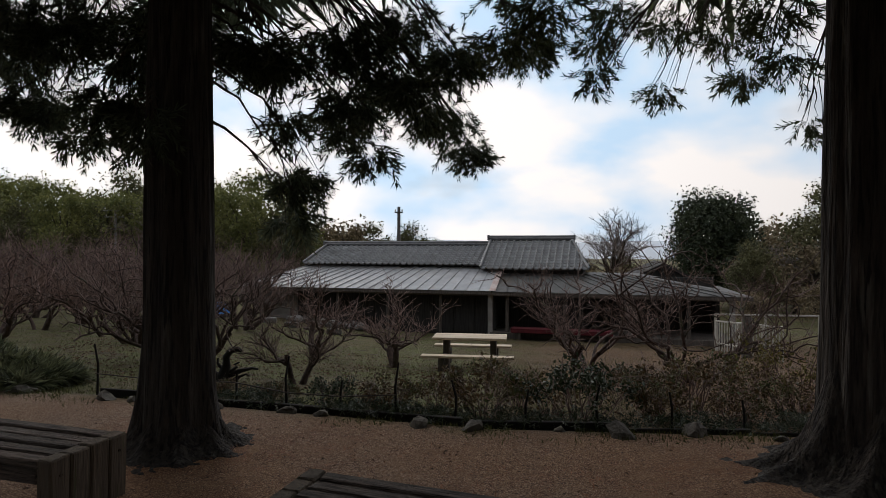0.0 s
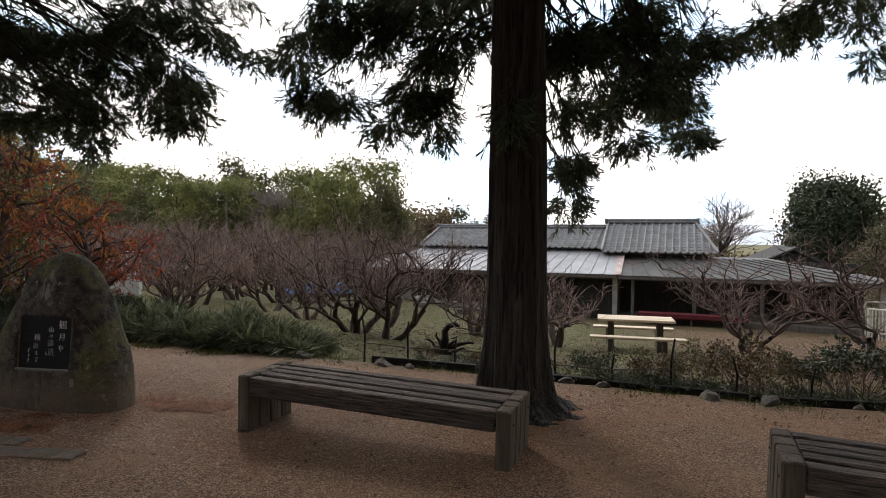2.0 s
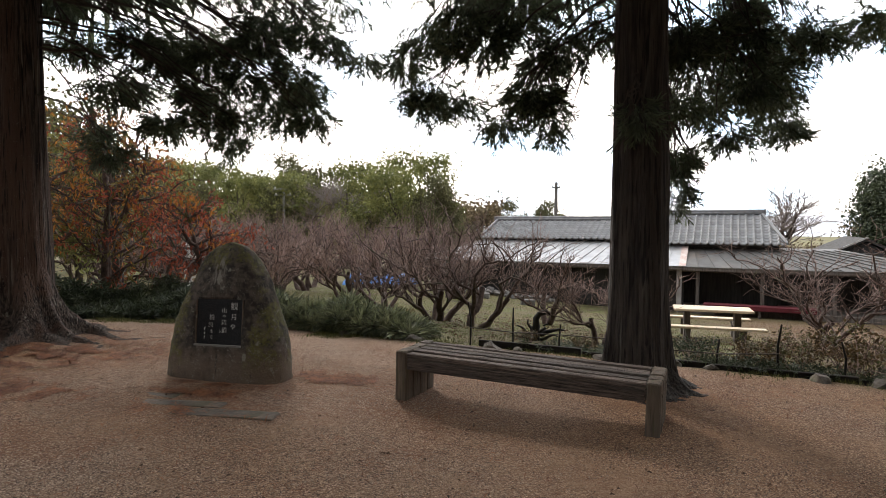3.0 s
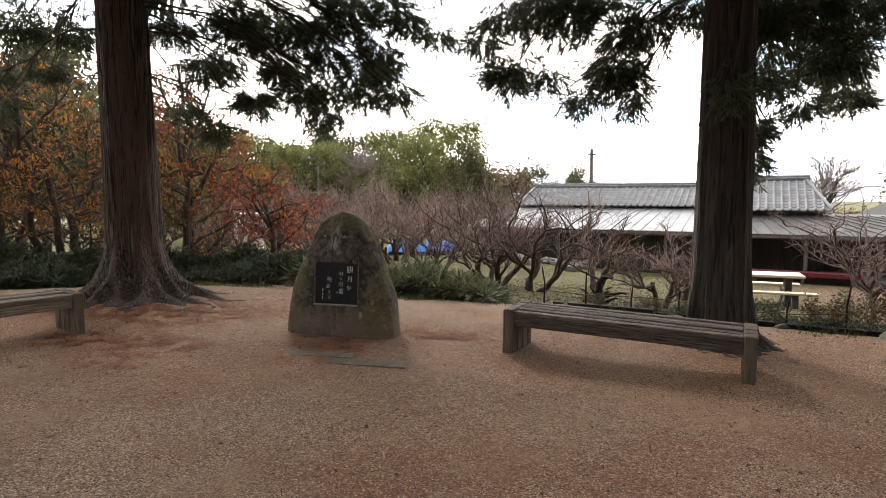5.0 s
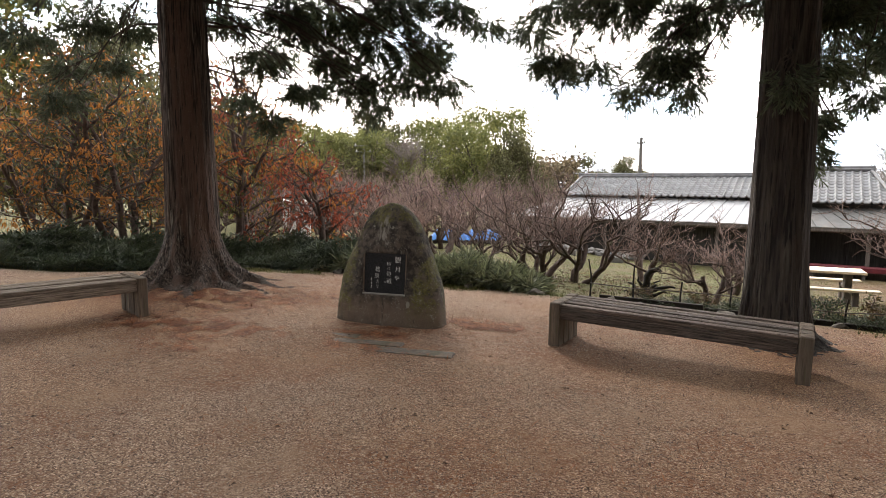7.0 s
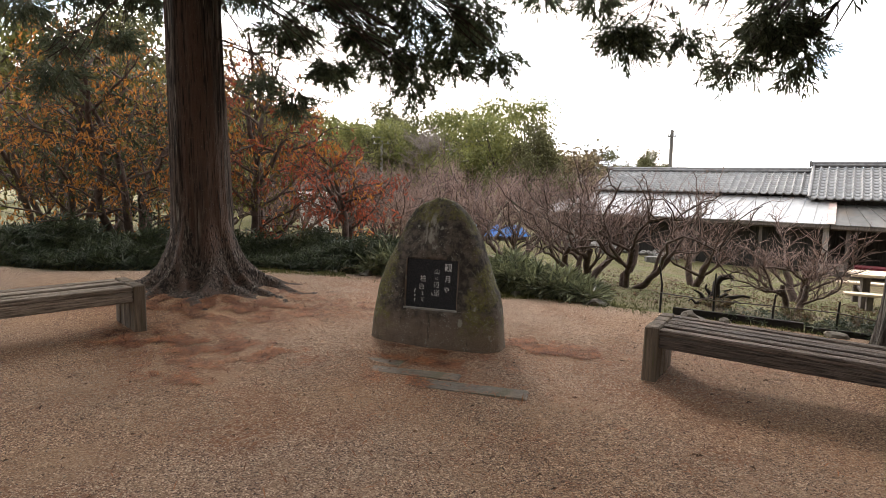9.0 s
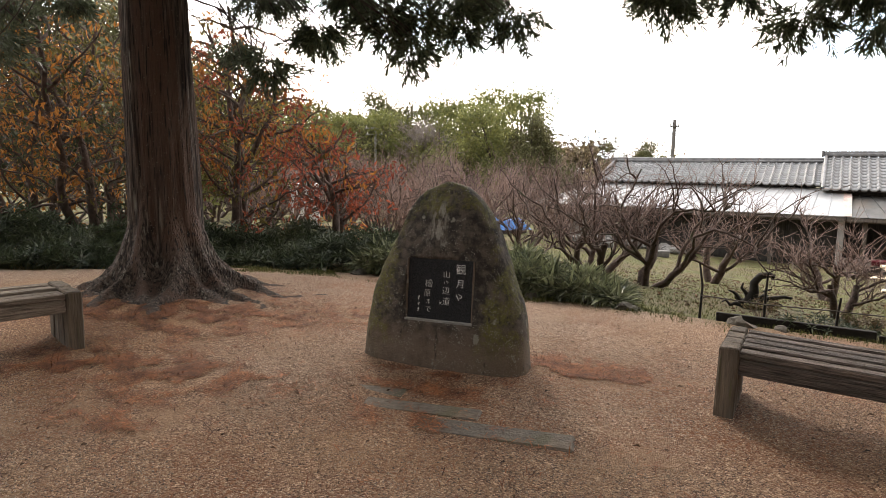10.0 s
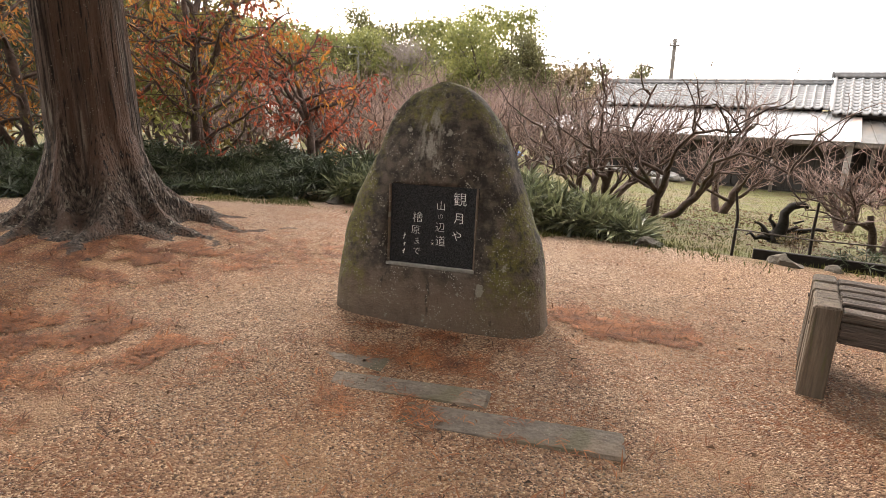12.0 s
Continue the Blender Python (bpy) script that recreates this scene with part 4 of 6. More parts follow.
def maple(at, seed, height, spread, stems, lean, mats, leaves, low=0.22):
    """Slender crooked stems, branching three times, with leaves hanging loosely from the outer twigs."""
    rng = np.random.default_rng(seed)
    label, palette = mats
    tree = place(thing("maple_tree", pose(0, 0, 0), label, "tree", "maples beyond the court"), *at)
    limbs, fine, leaf_at = [], [], []

    def grow(p, d, length, r0, r1, n, kink, lift=0.0):
        pts = [p]
        for _ in range(n):
            d = d + rng.normal(size=3) * kink + np.array([0, 0, lift])
            d = d / np.linalg.norm(d)
            p = p + d * length / n
            pts.append(p)
        return np.array(pts), np.linspace(r0, r1, n + 1)

    for k in range(stems):
        a = 2.4 * k + seed
        d0 = np.array([0.22 * math.cos(a) + lean[0], 0.22 * math.sin(a) + lean[1], 1.0])
        stem, rad = grow(np.array([0.10 * math.cos(a), 0.10 * math.sin(a), -0.1]), d0, height * rng.uniform(0.8, 1.0), 0.088, 0.024, 12, 0.17, 0.03)
        limbs.append((stem, rad, 8))
        for b in range(13):
            i = int(12 * (low + (1 - low) * (b + rng.uniform(0, 1)) / 13))
            ab = 2.4 * b + rng.uniform(-0.5, 0.5)
            bough, rb = grow(stem[i], np.array([math.cos(ab), math.sin(ab), 0.55]), spread * rng.uniform(0.5, 1.0) * (1.1 - 0.5 * i / 12), 0.030, 0.009, 8, 0.20)
            limbs.append((bough, rb, 5))
            for c in range(9):
                q = bough[rng.integers(2, 9)]
                dc = np.array([math.cos(ab) * 0.6, math.sin(ab) * 0.6, 0.15]) + rng.normal(size=3) * np.array([0.7, 0.7, 0.4])
                shoot, rs = grow(q, dc, spread * rng.uniform(0.18, 0.42), 0.009, 0.004, 5, 0.22)
                fine.append((shoot, rs, 3))
                leaf_at.append(shoot[1:])
    part("trunk", tube_mesh("maple_limbs", limbs), M_PLUMBARK, tree)
    tagged(part("twig_mass", tube_mesh("maple_twigs", fine), M_PLUMBARK, tree), kind="stuff")
    sets = {k: [] for k in range(len(palette))}
    for shoot in leaf_at:
        mid = shoot[2]
        mood = 0.5 + 0.75 * noise.noise(Vector((mid[0] * 0.7, mid[1] * 0.7, mid[2] * 0.8 + seed))) + rng.normal() * 0.12
        if rng.random() < 0.12:
            continue
        k = int(min(len(palette) - 1, max(0, mood * len(palette))))
        n = int(leaves * rng.uniform(0.15, 1.1) ** 1.4)
        pos = shoot[rng.integers(0, len(shoot), n)] + rng.normal(size=(n, 3)) * np.array([0.06, 0.06, 0.05])
        d = rng.normal(size=(n, 3)) * 0.6 + np.array([0, 0, -0.8])
        sets[k].append(scatter(MAPLE_LEAF, pos, turns(d, rng), rng.uniform(0.07, 0.15, n)))
    for k, (m, lab) in enumerate(palette):
        if sets[k]:
            tagged(part("foliage", fast_mesh("maple_foliage", *merge(sets[k])), m, tree, lab), kind="stuff")
    return tree


RED, ORANGE, OLIVE, DARK = (M_RED, "dull red leaves"), (M_ORANGE, "faded orange leaves"), (M_OLIVE, "olive leaves"), (M_SHRUB, "dark green leaves")
maple((-11.5, 8.1), 21, 3.8, 2.1, 2, (0.10, 0), ("red-leaved maple thinning in late autumn", [RED, OLIVE, RED, ORANGE, OLIVE, RED]), 22)
maple((-10.1, 9.0), 24, 2.7, 1.7, 2, (0.25, 0), ("low bright red maple at the orchard edge", [RED, RED, RED, ORANGE]), 18, 0.3)
maple((-12.4, 9.4), 28, 5.2, 2.2, 3, (0.08, 0), ("tall olive and orange maple behind the rooted cedar", [OLIVE, ORANGE, OLIVE, RED]), 17)
maple((-13.6, 7.1), 22, 5.2, 2.3, 3, (-0.05, 0.02), ("orange and olive maple in late autumn leaf", [OLIVE, ORANGE, DARK, ORANGE]), 24, 0.12)
maple((-15.4, 7.4), 26, 4.8, 2.3, 3, (0.0, 0.02), ("orange maple with dark green undergrowth leaves", [ORANGE, DARK, ORANGE, OLIVE]), 24, 0.10)
maple((-16.5, 10.2), 27, 5.6, 2.5, 3, (0.05, 0), ("tall olive maple at the back of the thicket", [OLIVE, DARK, ORANGE, OLIVE]), 22)
maple((-18.3, 8.8), 23, 5.0, 2.4, 3, (0.1, 0), ("olive and orange maple behind the court", [OLIVE, ORANGE, OLIVE]), 22)


# ---- far woods ----
def woods_tree(name, seed, height, width, mat, label, count, size, shape="round", group="woods beyond the orchard"):
    rng = np.random.default_rng(seed)
    tree = thing(name, pose(0, 0, 0), label, "tree", group)
    limbs = [(limb_path(rng, (0, 0, -0.3), (0.1, 0, height * 0.75), 0, 8, 0.08), np.linspace(0.16, 0.05, 8), 6)]
    lobes = []
    bunches = 44 if shape == "dome" else 16
    for k in range(bunches):
        f = rng.uniform(0.25, 1.0)
        a = k * 2.4
        if shape == "dome":
            f = 0.24 + 0.70 * (k + 0.5) / bunches
            r = width * 0.36 * math.sqrt(max(0.03, 1 - ((f - 0.52) / 0.5) ** 2)) * rng.uniform(0.55, 1.0)
            w, h = width * 0.235, height * 0.14
        elif shape == "plume":
            r = width * (0.25 + 0.35 * f) * rng.uniform(0.3, 1)
            w, h = width * 0.32, height * 0.14
        else:
            r = width * 0.42 * math.sin(math.pi * min(0.93, 0.12 + f * 0.8)) * rng.uniform(0.5, 1)
            w, h = width * 0.32, height * 0.15
        x, y, z = r * math.cos(a), r * math.sin(a), height * f * 0.9
        lobes.append((x, y, z, w * rng.uniform(0.7, 1.2), h * rng.uniform(0.8, 1.3), count // bunches))
        limbs.append((limb_path(rng, (0.05, 0, z * 0.6), (x, y, z), 0.1, 6, 0.05), np.linspace(0.06, 0.015, 6), 5))
    part("trunk", tube_mesh("woods_limbs", limbs), M_LIMB, tree)
    part("crown", fast_mesh("woods_crown", *leaf_cloud(rng, lobes, FAR_LEAF, size, 0.45, 0.6 if shape == "plume" else 0.2)), mat, tree)
    return tree


bamboo_1 = place(woods_tree("bamboo_clump", 31, 9.0, 4.6, M_BAMBOO, "feathery yellow-green bamboo clump beyond the orchard", 12000, 0.23, "plume"), -17, 45, 0)
bamboo_2 = place(woods_tree("bamboo_clump", 32, 8.4, 4.2, M_BAMBOO, "feathery yellow-green bamboo clump beyond the orchard", 12000, 0.22, "plume"), -21, 44, 0)
oak_1 = place(woods_tree("woodland_tree", 33, 8.6, 5.0, M_WOODS, "dark green woodland tree beyond the orchard", 12000, 0.21), -14, 46, 0)
oak_2 = place(woods_tree("woodland_tree", 34, 8.0, 5.4, M_WOODS, "dull olive woodland tree beyond the orchard", 12000, 0.21), -25, 47, 0)
brush = place(woods_tree("brown_thicket", 35, 4.4, 5.0, M_BROWNBRUSH, "brown leafless winter thicket on the slope", 3200, 0.26), -8, 47, 0)
big_tree = place(woods_tree("evergreen_tree", 36, 7.6, 5.9, M_EVERGREEN, "large rounded dark evergreen tree", 26000, 0.20, "dome", group="trees beyond the house"), 16.9, 39.3, 0, 1.12)
rng = np.random.default_rng(8)
for k in range(34):
    x = -16.5 - k * 1.75 + rng.uniform(-0.8, 0.8)
    y = 49 - 0.10 * k + rng.uniform(-2, 6)
    another((bamboo_1, bamboo_2, oak_1, oak_2)[int(rng.integers(0, 4))], x, y, rng.uniform(0, 360), rng.uniform(1.05, 1.4))
for k in range(14):
    another((oak_1, brush, oak_2)[k % 3], -30 - 2.6 * k + rng.uniform(-1, 1), 33 - 1.0 * k + rng.uniform(-2, 2), rng.uniform(0, 360), rng.uniform(0.6, 0.85))
another(oak_2, -12.4, 46, 30, 0.62)
for k in range(6):
    another((bamboo_1, oak_2)[k % 2], -25 - 2.8 * k, 44.5 - 0.5 * k, 70 * k, 0.95)
another(oak_1, -11.2, 47.5, 100, 0.5)
BEHIND_HOUSE = ((-8.5, 60, 0.92, oak_2), (-5.2, 62, 0.93, oak_1), (-2.6, 62, 0.88, bamboo_2), (1.0, 62, 1.2, brush), (-14.2, 63, 1.75, brush), (-11.4, 62, 1.7, brush), (9.5, 47, 0.8, brush),
    (12.0, 44, 0.7, brush), (18.5, 36, 0.9, brush), (21.0, 35, 1.0, brush), (24, 38, 1.1, oak_2), (20, 43, 1.2, brush), (16.5, 33, 0.55, oak_1), (18, 29, 0.5, brush),
    (22, 30, 0.8, brush), (27, 33, 1.1, brush), (20.5, 26, 0.6, brush), (25, 27, 0.8, oak_1), (29, 30, 1.2, oak_1), (17.0, 24.5, 0.45, brush), (15, 30, 0.4, brush),
    (12.5, 31, 0.4, brush))
ROUND_ORCHARD = ((7.0, 52, 0.55, brush), (5.5, 46, 0.5, brush), (8.5, 48, 0.55, oak_2), (12.8, 46, 0.5, brush), (9.5, 33, 0.66, brush), (11.8, 34, 0.66, brush), (7.6, 33.5, 0.6, brush),
    (10, 39, 0.6, brush), (13.5, 40, 0.6, brush), (7.6, 41, 0.45, brush), (-22, 14, 1.04, oak_2), (-26, 19, 1.23, oak_1), (-20.5, 16.5, 0.98, bamboo_2), (-30, 14, 1.30, oak_2),
    (-24, 10, 1.04, bamboo_1), (15, 47, 0.6, brush), (24, 46, 1.5, brush), (29, 42, 1.6, brush), (33, 38, 1.5, oak_2), (21, 50, 1.3, brush), (26.5, 36, 1.2, brush),
    (31, 33, 1.4, brush), (23, 32, 0.9, brush))
SKYLINE = tuple((-14 + 5.2 * k, 78 + (k * 7) % 9, 0.75, (brush, oak_2, brush, oak_1)[k % 4]) for k in range(12))
for x, y, s, src in BEHIND_HOUSE + ROUND_ORCHARD + SKYLINE:
    another(src, x, y, rng.uniform(0, 360), s)


# unseen dark grove, added behind the walk to block skylight and close the court
grove = place(woods_tree("grove_tree", 37, 11.0, 7.5, M_EVERGREEN, "unseen tall dark evergreen added behind the court to block skylight", 7500, 0.75, group="grove behind the court"), -6.0, -7.4, 0)
for x, y, turn, k in ((-0.5, -7.2, 170, 1.0), (5.6, -5.6, 150, 1.0), (-12.0, -6.2, 230, 1.05), (-3.2, -11.5, 10, 1.2), (-9.0, -12.0, 80, 1.2), (3.0, -11.0, 40, 1.2), (-17.5, -2.0, 260, 1.0), (11.0, -1.5, 100, 1.1), (9.5, -9.0, 20, 1.2), (-16.5, -10.0, 60, 1.2)):
    another(grove, x, y, turn, k)


def bare_tree(seed, height, label):
    rng = np.random.default_rng(seed)
    limbs, fine = [], []

    def branch(p, d, length, r, depth):
        pts = [p]
        steps = 5 if depth < 3 else 2
        for _ in range(steps):
            d = d + rng.normal(size=3) * 0.12
            d = d / np.linalg.norm(d)
            p = p + d * length / steps
            pts.append(p)
        (limbs if depth < 2 else fine).append((np.array(pts), np.linspace(r, r * 0.55, steps + 1), 6 if depth < 2 else 3))
        if depth < 5:
            for _ in range(5 if depth < 2 else 4):
                q = pts[rng.integers(1 + steps // 3, steps + 1)]
                branch(q, d + rng.normal(size=3) * np.array([0.6, 0.6, 0.25]) + np.array([0, 0, 0.15]), length * rng.uniform(0.5, 0.75), max(r * 0.5, 0.008), depth + 1)

    branch(np.array([0, 0, -0.3]), np.array([0, 0, 1.0]), height * 0.38, 0.2, 0)
    tree = thing("bare_tree", pose(0, 0, 0), label, "tree", "trees beyond the house")
    part("trunk", tube_mesh("bare_limbs", limbs), M_LIMB, tree)
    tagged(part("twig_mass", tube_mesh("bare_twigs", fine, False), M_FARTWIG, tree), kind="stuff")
    return tree


bare = place(bare_tree(41, 8.0, "tall leafless tree with a fan of fine twigs"), 11.2, 42, 0, 1.35)
another(bare, 23.5, 33, 120, 1.1)
another(bare, 21, 37, 200, 0.9)
for k, x in enumerate((-22, -25.5, -28, -19.5)):
    another(bare, x, 46 + k % 2, 70 * k, 1.5)


# ---- utility poles ----
def utility_pole(at, height, label, mat, arms):
    x, y = at
    z = ground_z(x, y)
    p = thing("utility_pole", pose(x, y, z), label, "pole", "utility poles")
    part("pole", tube_mesh("pole", [(np.array([(0, 0, -0.3), (0, 0, height * 0.5), (0, 0, height)]), [0.15, 0.125, 0.095], 12)]), mat, p)
    for h, w in arms:
        part("crossarm", block((w, 0.09, 0.09), (0, -0.12, height - h), bevel=0.01), mat, p)
        for k in (-0.42, 0.42):
            part("insulator", tube_mesh("insulator", [(np.array([(k * w, -0.12, height - h + 0.03), (k * w, -0.12, height - h + 0.13), (k * w, -0.12, height - h + 0.2)]), [0.035, 0.05, 0.02], 8)]), M_WHITE, p)
    return p


utility_pole((-3.75, 35.7), 6.4, "slender dark utility pole behind the tiled house", M_POLE, [(0.35, 0.5)])
utility_pole((-26.2, 43.3), 7.2, "pale utility pole with two crossarms before the bamboo", M_CONCPOLE, [(0.6, 1.7), (1.1, 1.5)])


# ---- the tea house ----
HOUSE = pose(1.3, 21.9, 0, 0, 0, -13.4)
HOUSE_Z = -1.85
house = thing("house", HOUSE, "low tiled teahouse with long metal lean-to eaves and dark walls", "house")


def slab_between(corners, thick):
    """A thin slab over four corners given in order, as a bmesh."""
    bm = bmesh.new()
    top = [bm.verts.new(c) for c in corners]
    low = [bm.verts.new((c[0], c[1], c[2] - thick)) for c in corners]
    bm.faces.new(top)
    bm.faces.new(low[::-1])
    for i in range(len(top)):
        j = (i + 1) % len(top)
        bm.faces.new((top[j], top[i], low[i], low[j]))
    bmesh.ops.recalc_face_normals(bm, faces=bm.faces[:])
    return bm


def roof_tile():
    """A pantile: a wave across, with a rounded front lip."""
    w, l, n = 0.265, 0.27, 8
    vs, fs = [], []
    for row, (y, dz) in enumerate(((-l / 2, -0.032), (-l / 2, 0.0), (l / 2, 0.0))):
        for i in range(n + 1):
            t = i / n
            z = 0.034 * math.cos(2 * math.pi * t) + 0.018 * math.cos(4 * math.pi * t)
            vs.append(((t - 0.5) * w, y, z + dz + 0.02 * (row == 1)))
    for r in range(2):
        for i in range(n):
            a = r * (n + 1) + i
            fs.append((a, a + 1, a + n + 2, a + n + 1))
    return vs, fs


TILE_V, TILE_F = roof_tile()


def tiled_slope(roof, u0, u1, v0, z0, v1, z1, own_from, taper=0.0):
    """Courses of pantiles from the eave (v0, z0) to the ridge (v1, z1); columns past own_from are single pieces."""
    run = math.hypot(v1 - v0, z1 - z0)
    slope = math.atan2(z1 - z0, v1 - v0)
    cols, rows = int((u1 - u0) / 0.265), int(run / 0.235)
    shared = fast_mesh("roof_tile", TILE_V, TILE_F, True)
    shared.materials.append(M_TILE)
    joined, f, own = [], np.array(TILE_F), 0
    for r in range(rows):
        t = (r + 0.5) / rows
        for c in range(cols):
            if u0 + (c + 0.5) * (u1 - u0) / cols > u1 - taper * t:
                continue
            m = pose(u0 + (c + 0.5) * (u1 - u0) / cols, v0 + (v1 - v0) * t, z0 + (z1 - z0) * t + 0.05, math.degrees(slope) - 3)
            if u0 + (c + 0.5) * (u1 - u0) / cols > own_from and own < 300:
                ob = part("roof_tile", shared, None, roof)
                ob.matrix_local = m
                own += 1
            else:
                joined.append(np.array([m @ Vector(v) for v in TILE_V]))
    if joined:
        v = np.concatenate(joined)
        ff = (f[None] + (np.arange(len(joined)) * len(TILE_V))[:, None, None]).reshape(-1, 4)
        tagged(part("roof_tiles", fast_mesh("roof_tiles", v, ff, True), M_TILE_ISL, roof), kind="stuff")


def tiled_block(u0, u1, v0, v1, eave, ridge, label, own_from, base, taper=0.0):
    roof = part("roof", prism([(v0 + 0.1, eave - 0.03), ((v0 + v1) / 2, ridge - 0.05), (v1, eave - 0.03)], u1 - taper - u0 - 0.1), M_TIMBER, house, label)
    roof.data.transform(pose((u0 + u1 - taper) / 2, 0, 0, 0, 0, 90) @ Matrix.Diagonal((1, 1, 1, 1)))
    mid = (v0 + v1) / 2
    tiled_slope(roof, u0, u1, v0, eave, mid, ridge, own_from, taper)
    top = u1 - taper
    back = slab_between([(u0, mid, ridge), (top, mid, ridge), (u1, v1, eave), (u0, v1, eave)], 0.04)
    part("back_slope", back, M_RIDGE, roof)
    part("ridge_tile", block((top - u0 + 0.16, 0.26, 0.12), ((u0 + top) / 2, mid, ridge + 0.09), bevel=0.03), M_RIDGE, roof)
    part("ridge_cap", tube_mesh("ridge_cap", [(np.array([(u0 - 0.12, mid, ridge + 0.17), ((u0 + top) / 2, mid, ridge + 0.165), (top + 0.12, mid, ridge + 0.17)]), [0.075] * 3, 10)]), M_RIDGE, roof)
    for u in (u0 - 0.1, top + 0.1):
        part("ridge_end", block((0.08, 0.3, 0.26), (u, mid, ridge + 0.14), bevel=0.03), M_RIDGE, roof)
    for u, w in ((u0 + 0.02, u0 + 0.02), (u1 - 0.02, top - 0.02)):
        part("verge_tile", tube_mesh("verge", [(np.array([(u, v0, eave + 0.09), (w, mid, ridge + 0.09)]), [0.06, 0.06], 8)]), M_RIDGE, roof)
    part("upper_wall", block((u1 - u0 - 0.5, v1 - v0 - 0.7, eave - base), ((u0 + u1) / 2, (v0 + v1) / 2 + 0.1, (eave + base) / 2 - 0.04), bevel=0), M_WALLDARK, house)


tiled_block(-8.9, -0.75, 1.7, 6.4, 0.86, 1.66, "long grey pantile roof", -6.6, HOUSE_Z)
tiled_block(-0.75, 3.55, 1.35, 6.2, 0.72, 1.90, "grey pantile roof over the main room", -5.0, HOUSE_Z, 0.75)


def sheet_roof(u_low, u_high, v0, z0, v1, z1, count, mat, name, label, own_edges=(0, 0)):
    """A lean-to roof of standing-seam sheets; its ends may be cut on the slant for a hip."""
    roof = part(name, slab_between([(u_low, v0, z0 - 0.03), (u_high, v0, z0 - 0.03), (u_high - own_edges[1], v1, z1 - 0.03), (u_low + own_edges[0], v1, z1 - 0.03)], 0.05), M_TIMBER, house, label)
    for k in range(count):
        a0, a1 = k / count, (k + 1) / count - 0.0012
        lo = lambda f: u_low + (u_high - u_low) * f
        hi = lambda f: u_low + own_edges[0] + (u_high - own_edges[1] - u_low - own_edges[0]) * f
        part("roof_sheet", slab_between([(lo(a0), v0 - 0.05, z0), (lo(a1), v0 - 0.05, z0), (hi(a1), v1, z1), (hi(a0), v1, z1)], 0.012), mat, roof)
        part("seam", tube_mesh("seam", [(np.array([(lo(a0), v0 - 0.05, z0 + 0.015), (hi(a0), v1, z1 + 0.015)]), [0.02, 0.02], 5)]), mat, roof)
    part("eave_board", block((u_high - u_low, 0.03, 0.12), ((u_low + u_high) / 2, v0 - 0.02, z0 - 0.085), bevel=0.004), M_TIMBER, roof)
    return roof


sheet_roof(-11.0, -0.02, 0.0, -0.05, 1.95, 0.80, 22, M_SHEET, "lean_to_roof", "pale standing-seam metal roof", (2.3, 0))
sheet_roof(0.02, 9.0, 0.0, -0.07, 1.75, 0.55, 16, M_SHEETGREY, "lean_to_roof", "dull grey metal roof", (0, 3.6))
part("flashing", slab_between([(-0.1, -0.05, -0.03), (0.14, -0.05, -0.03), (0.14, 1.6, 0.66), (-0.1, 1.6, 0.66)], 0.02), M_REDBAND, house, "rusty red and white flashing")
part("hip_slope", slab_between([(-11.0, 0.0, -0.06), (-8.7, 1.95, 0.79), (-8.7, 5.5, 0.79), (-11.0, 6.5, -0.06)], 0.03), M_SHEET, house)
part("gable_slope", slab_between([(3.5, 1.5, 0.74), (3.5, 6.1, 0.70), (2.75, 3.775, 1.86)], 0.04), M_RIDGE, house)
part("hip_slope", slab_between([(9.0, 0.0, -0.08), (9.0, 6.0, -0.08), (5.4, 4.0, 0.54), (5.4, 1.75, 0.54)], 0.03), M_SHEETGREY, house)
part("lean_to_top", slab_between([(3.2, 1.75, 0.545), (5.4, 1.75, 0.545), (5.4, 4.0, 0.545), (3.2, 4.0, 0.545)], 0.03), M_SHEETGREY, house)
for u0, u1, v, mat, name in ((-10.4, -8.6, 0.75, M_PLASTER, "end_wall"), (-8.6, 0.0, 0.8, M_WALLDARK, "front_wall"), (0.0, 8.2, 2.6, M_WALLDARK, "inner_wall")):
    part(name, block((u1 - u0, 0.14, 1.95 if v < 2 else 2.3), ((u0 + u1) / 2, v, HOUSE_Z + (0.97 if v < 2 else 1.15)), bevel=0.004), mat, house)
part("side_wall", block((0.14, 4.5, 1.9), (-10.35, 3.1, HOUSE_Z + 0.95), bevel=0.004), M_PLASTER, house)
part("side_wall", block((0.14, 3.2, 1.95), (8.2, 3.4, HOUSE_Z + 0.95), bevel=0.004), M_WALLDARK, house)
part("back_wall", block((18, 0.14, 2.3), (-1.1, 6.1, HOUSE_Z + 1.1), bevel=0.004), M_WALLDARK, house)
part("porch_floor", block((8.6, 2.6, 0.25), (4.2, 1.4, HOUSE_Z + 0.1), bevel=0.02), M_TIMBER, house)
for k in range(10):
    part("wall_panel", block((0.8, 0.03, 1.5), (-8.1 + k * 0.86, 0.70, HOUSE_Z + 0.85), bevel=0.006), M_WALLDARK, house)
for u, r in ((-8.6, 0.06), (-6.5, 0.05), (-4.3, 0.05), (-2.1, 0.05), (-0.1, 0.09), (0.55, 0.06), (2.7, 0.06), (4.9, 0.06), (7.0, 0.06), (8.4, 0.08)):
    part("post", block((r * 2, r * 2, 1.85), (u, 0.25, HOUSE_Z + 0.86), bevel=0.01), M_TIMBER if u not in (-0.1, 8.4) else M_PLASTER, house)
part("eave_beam", block((18.6, 0.1, 0.14), (-1.0, 0.25, -0.2), bevel=0.01), M_TIMBER, house)

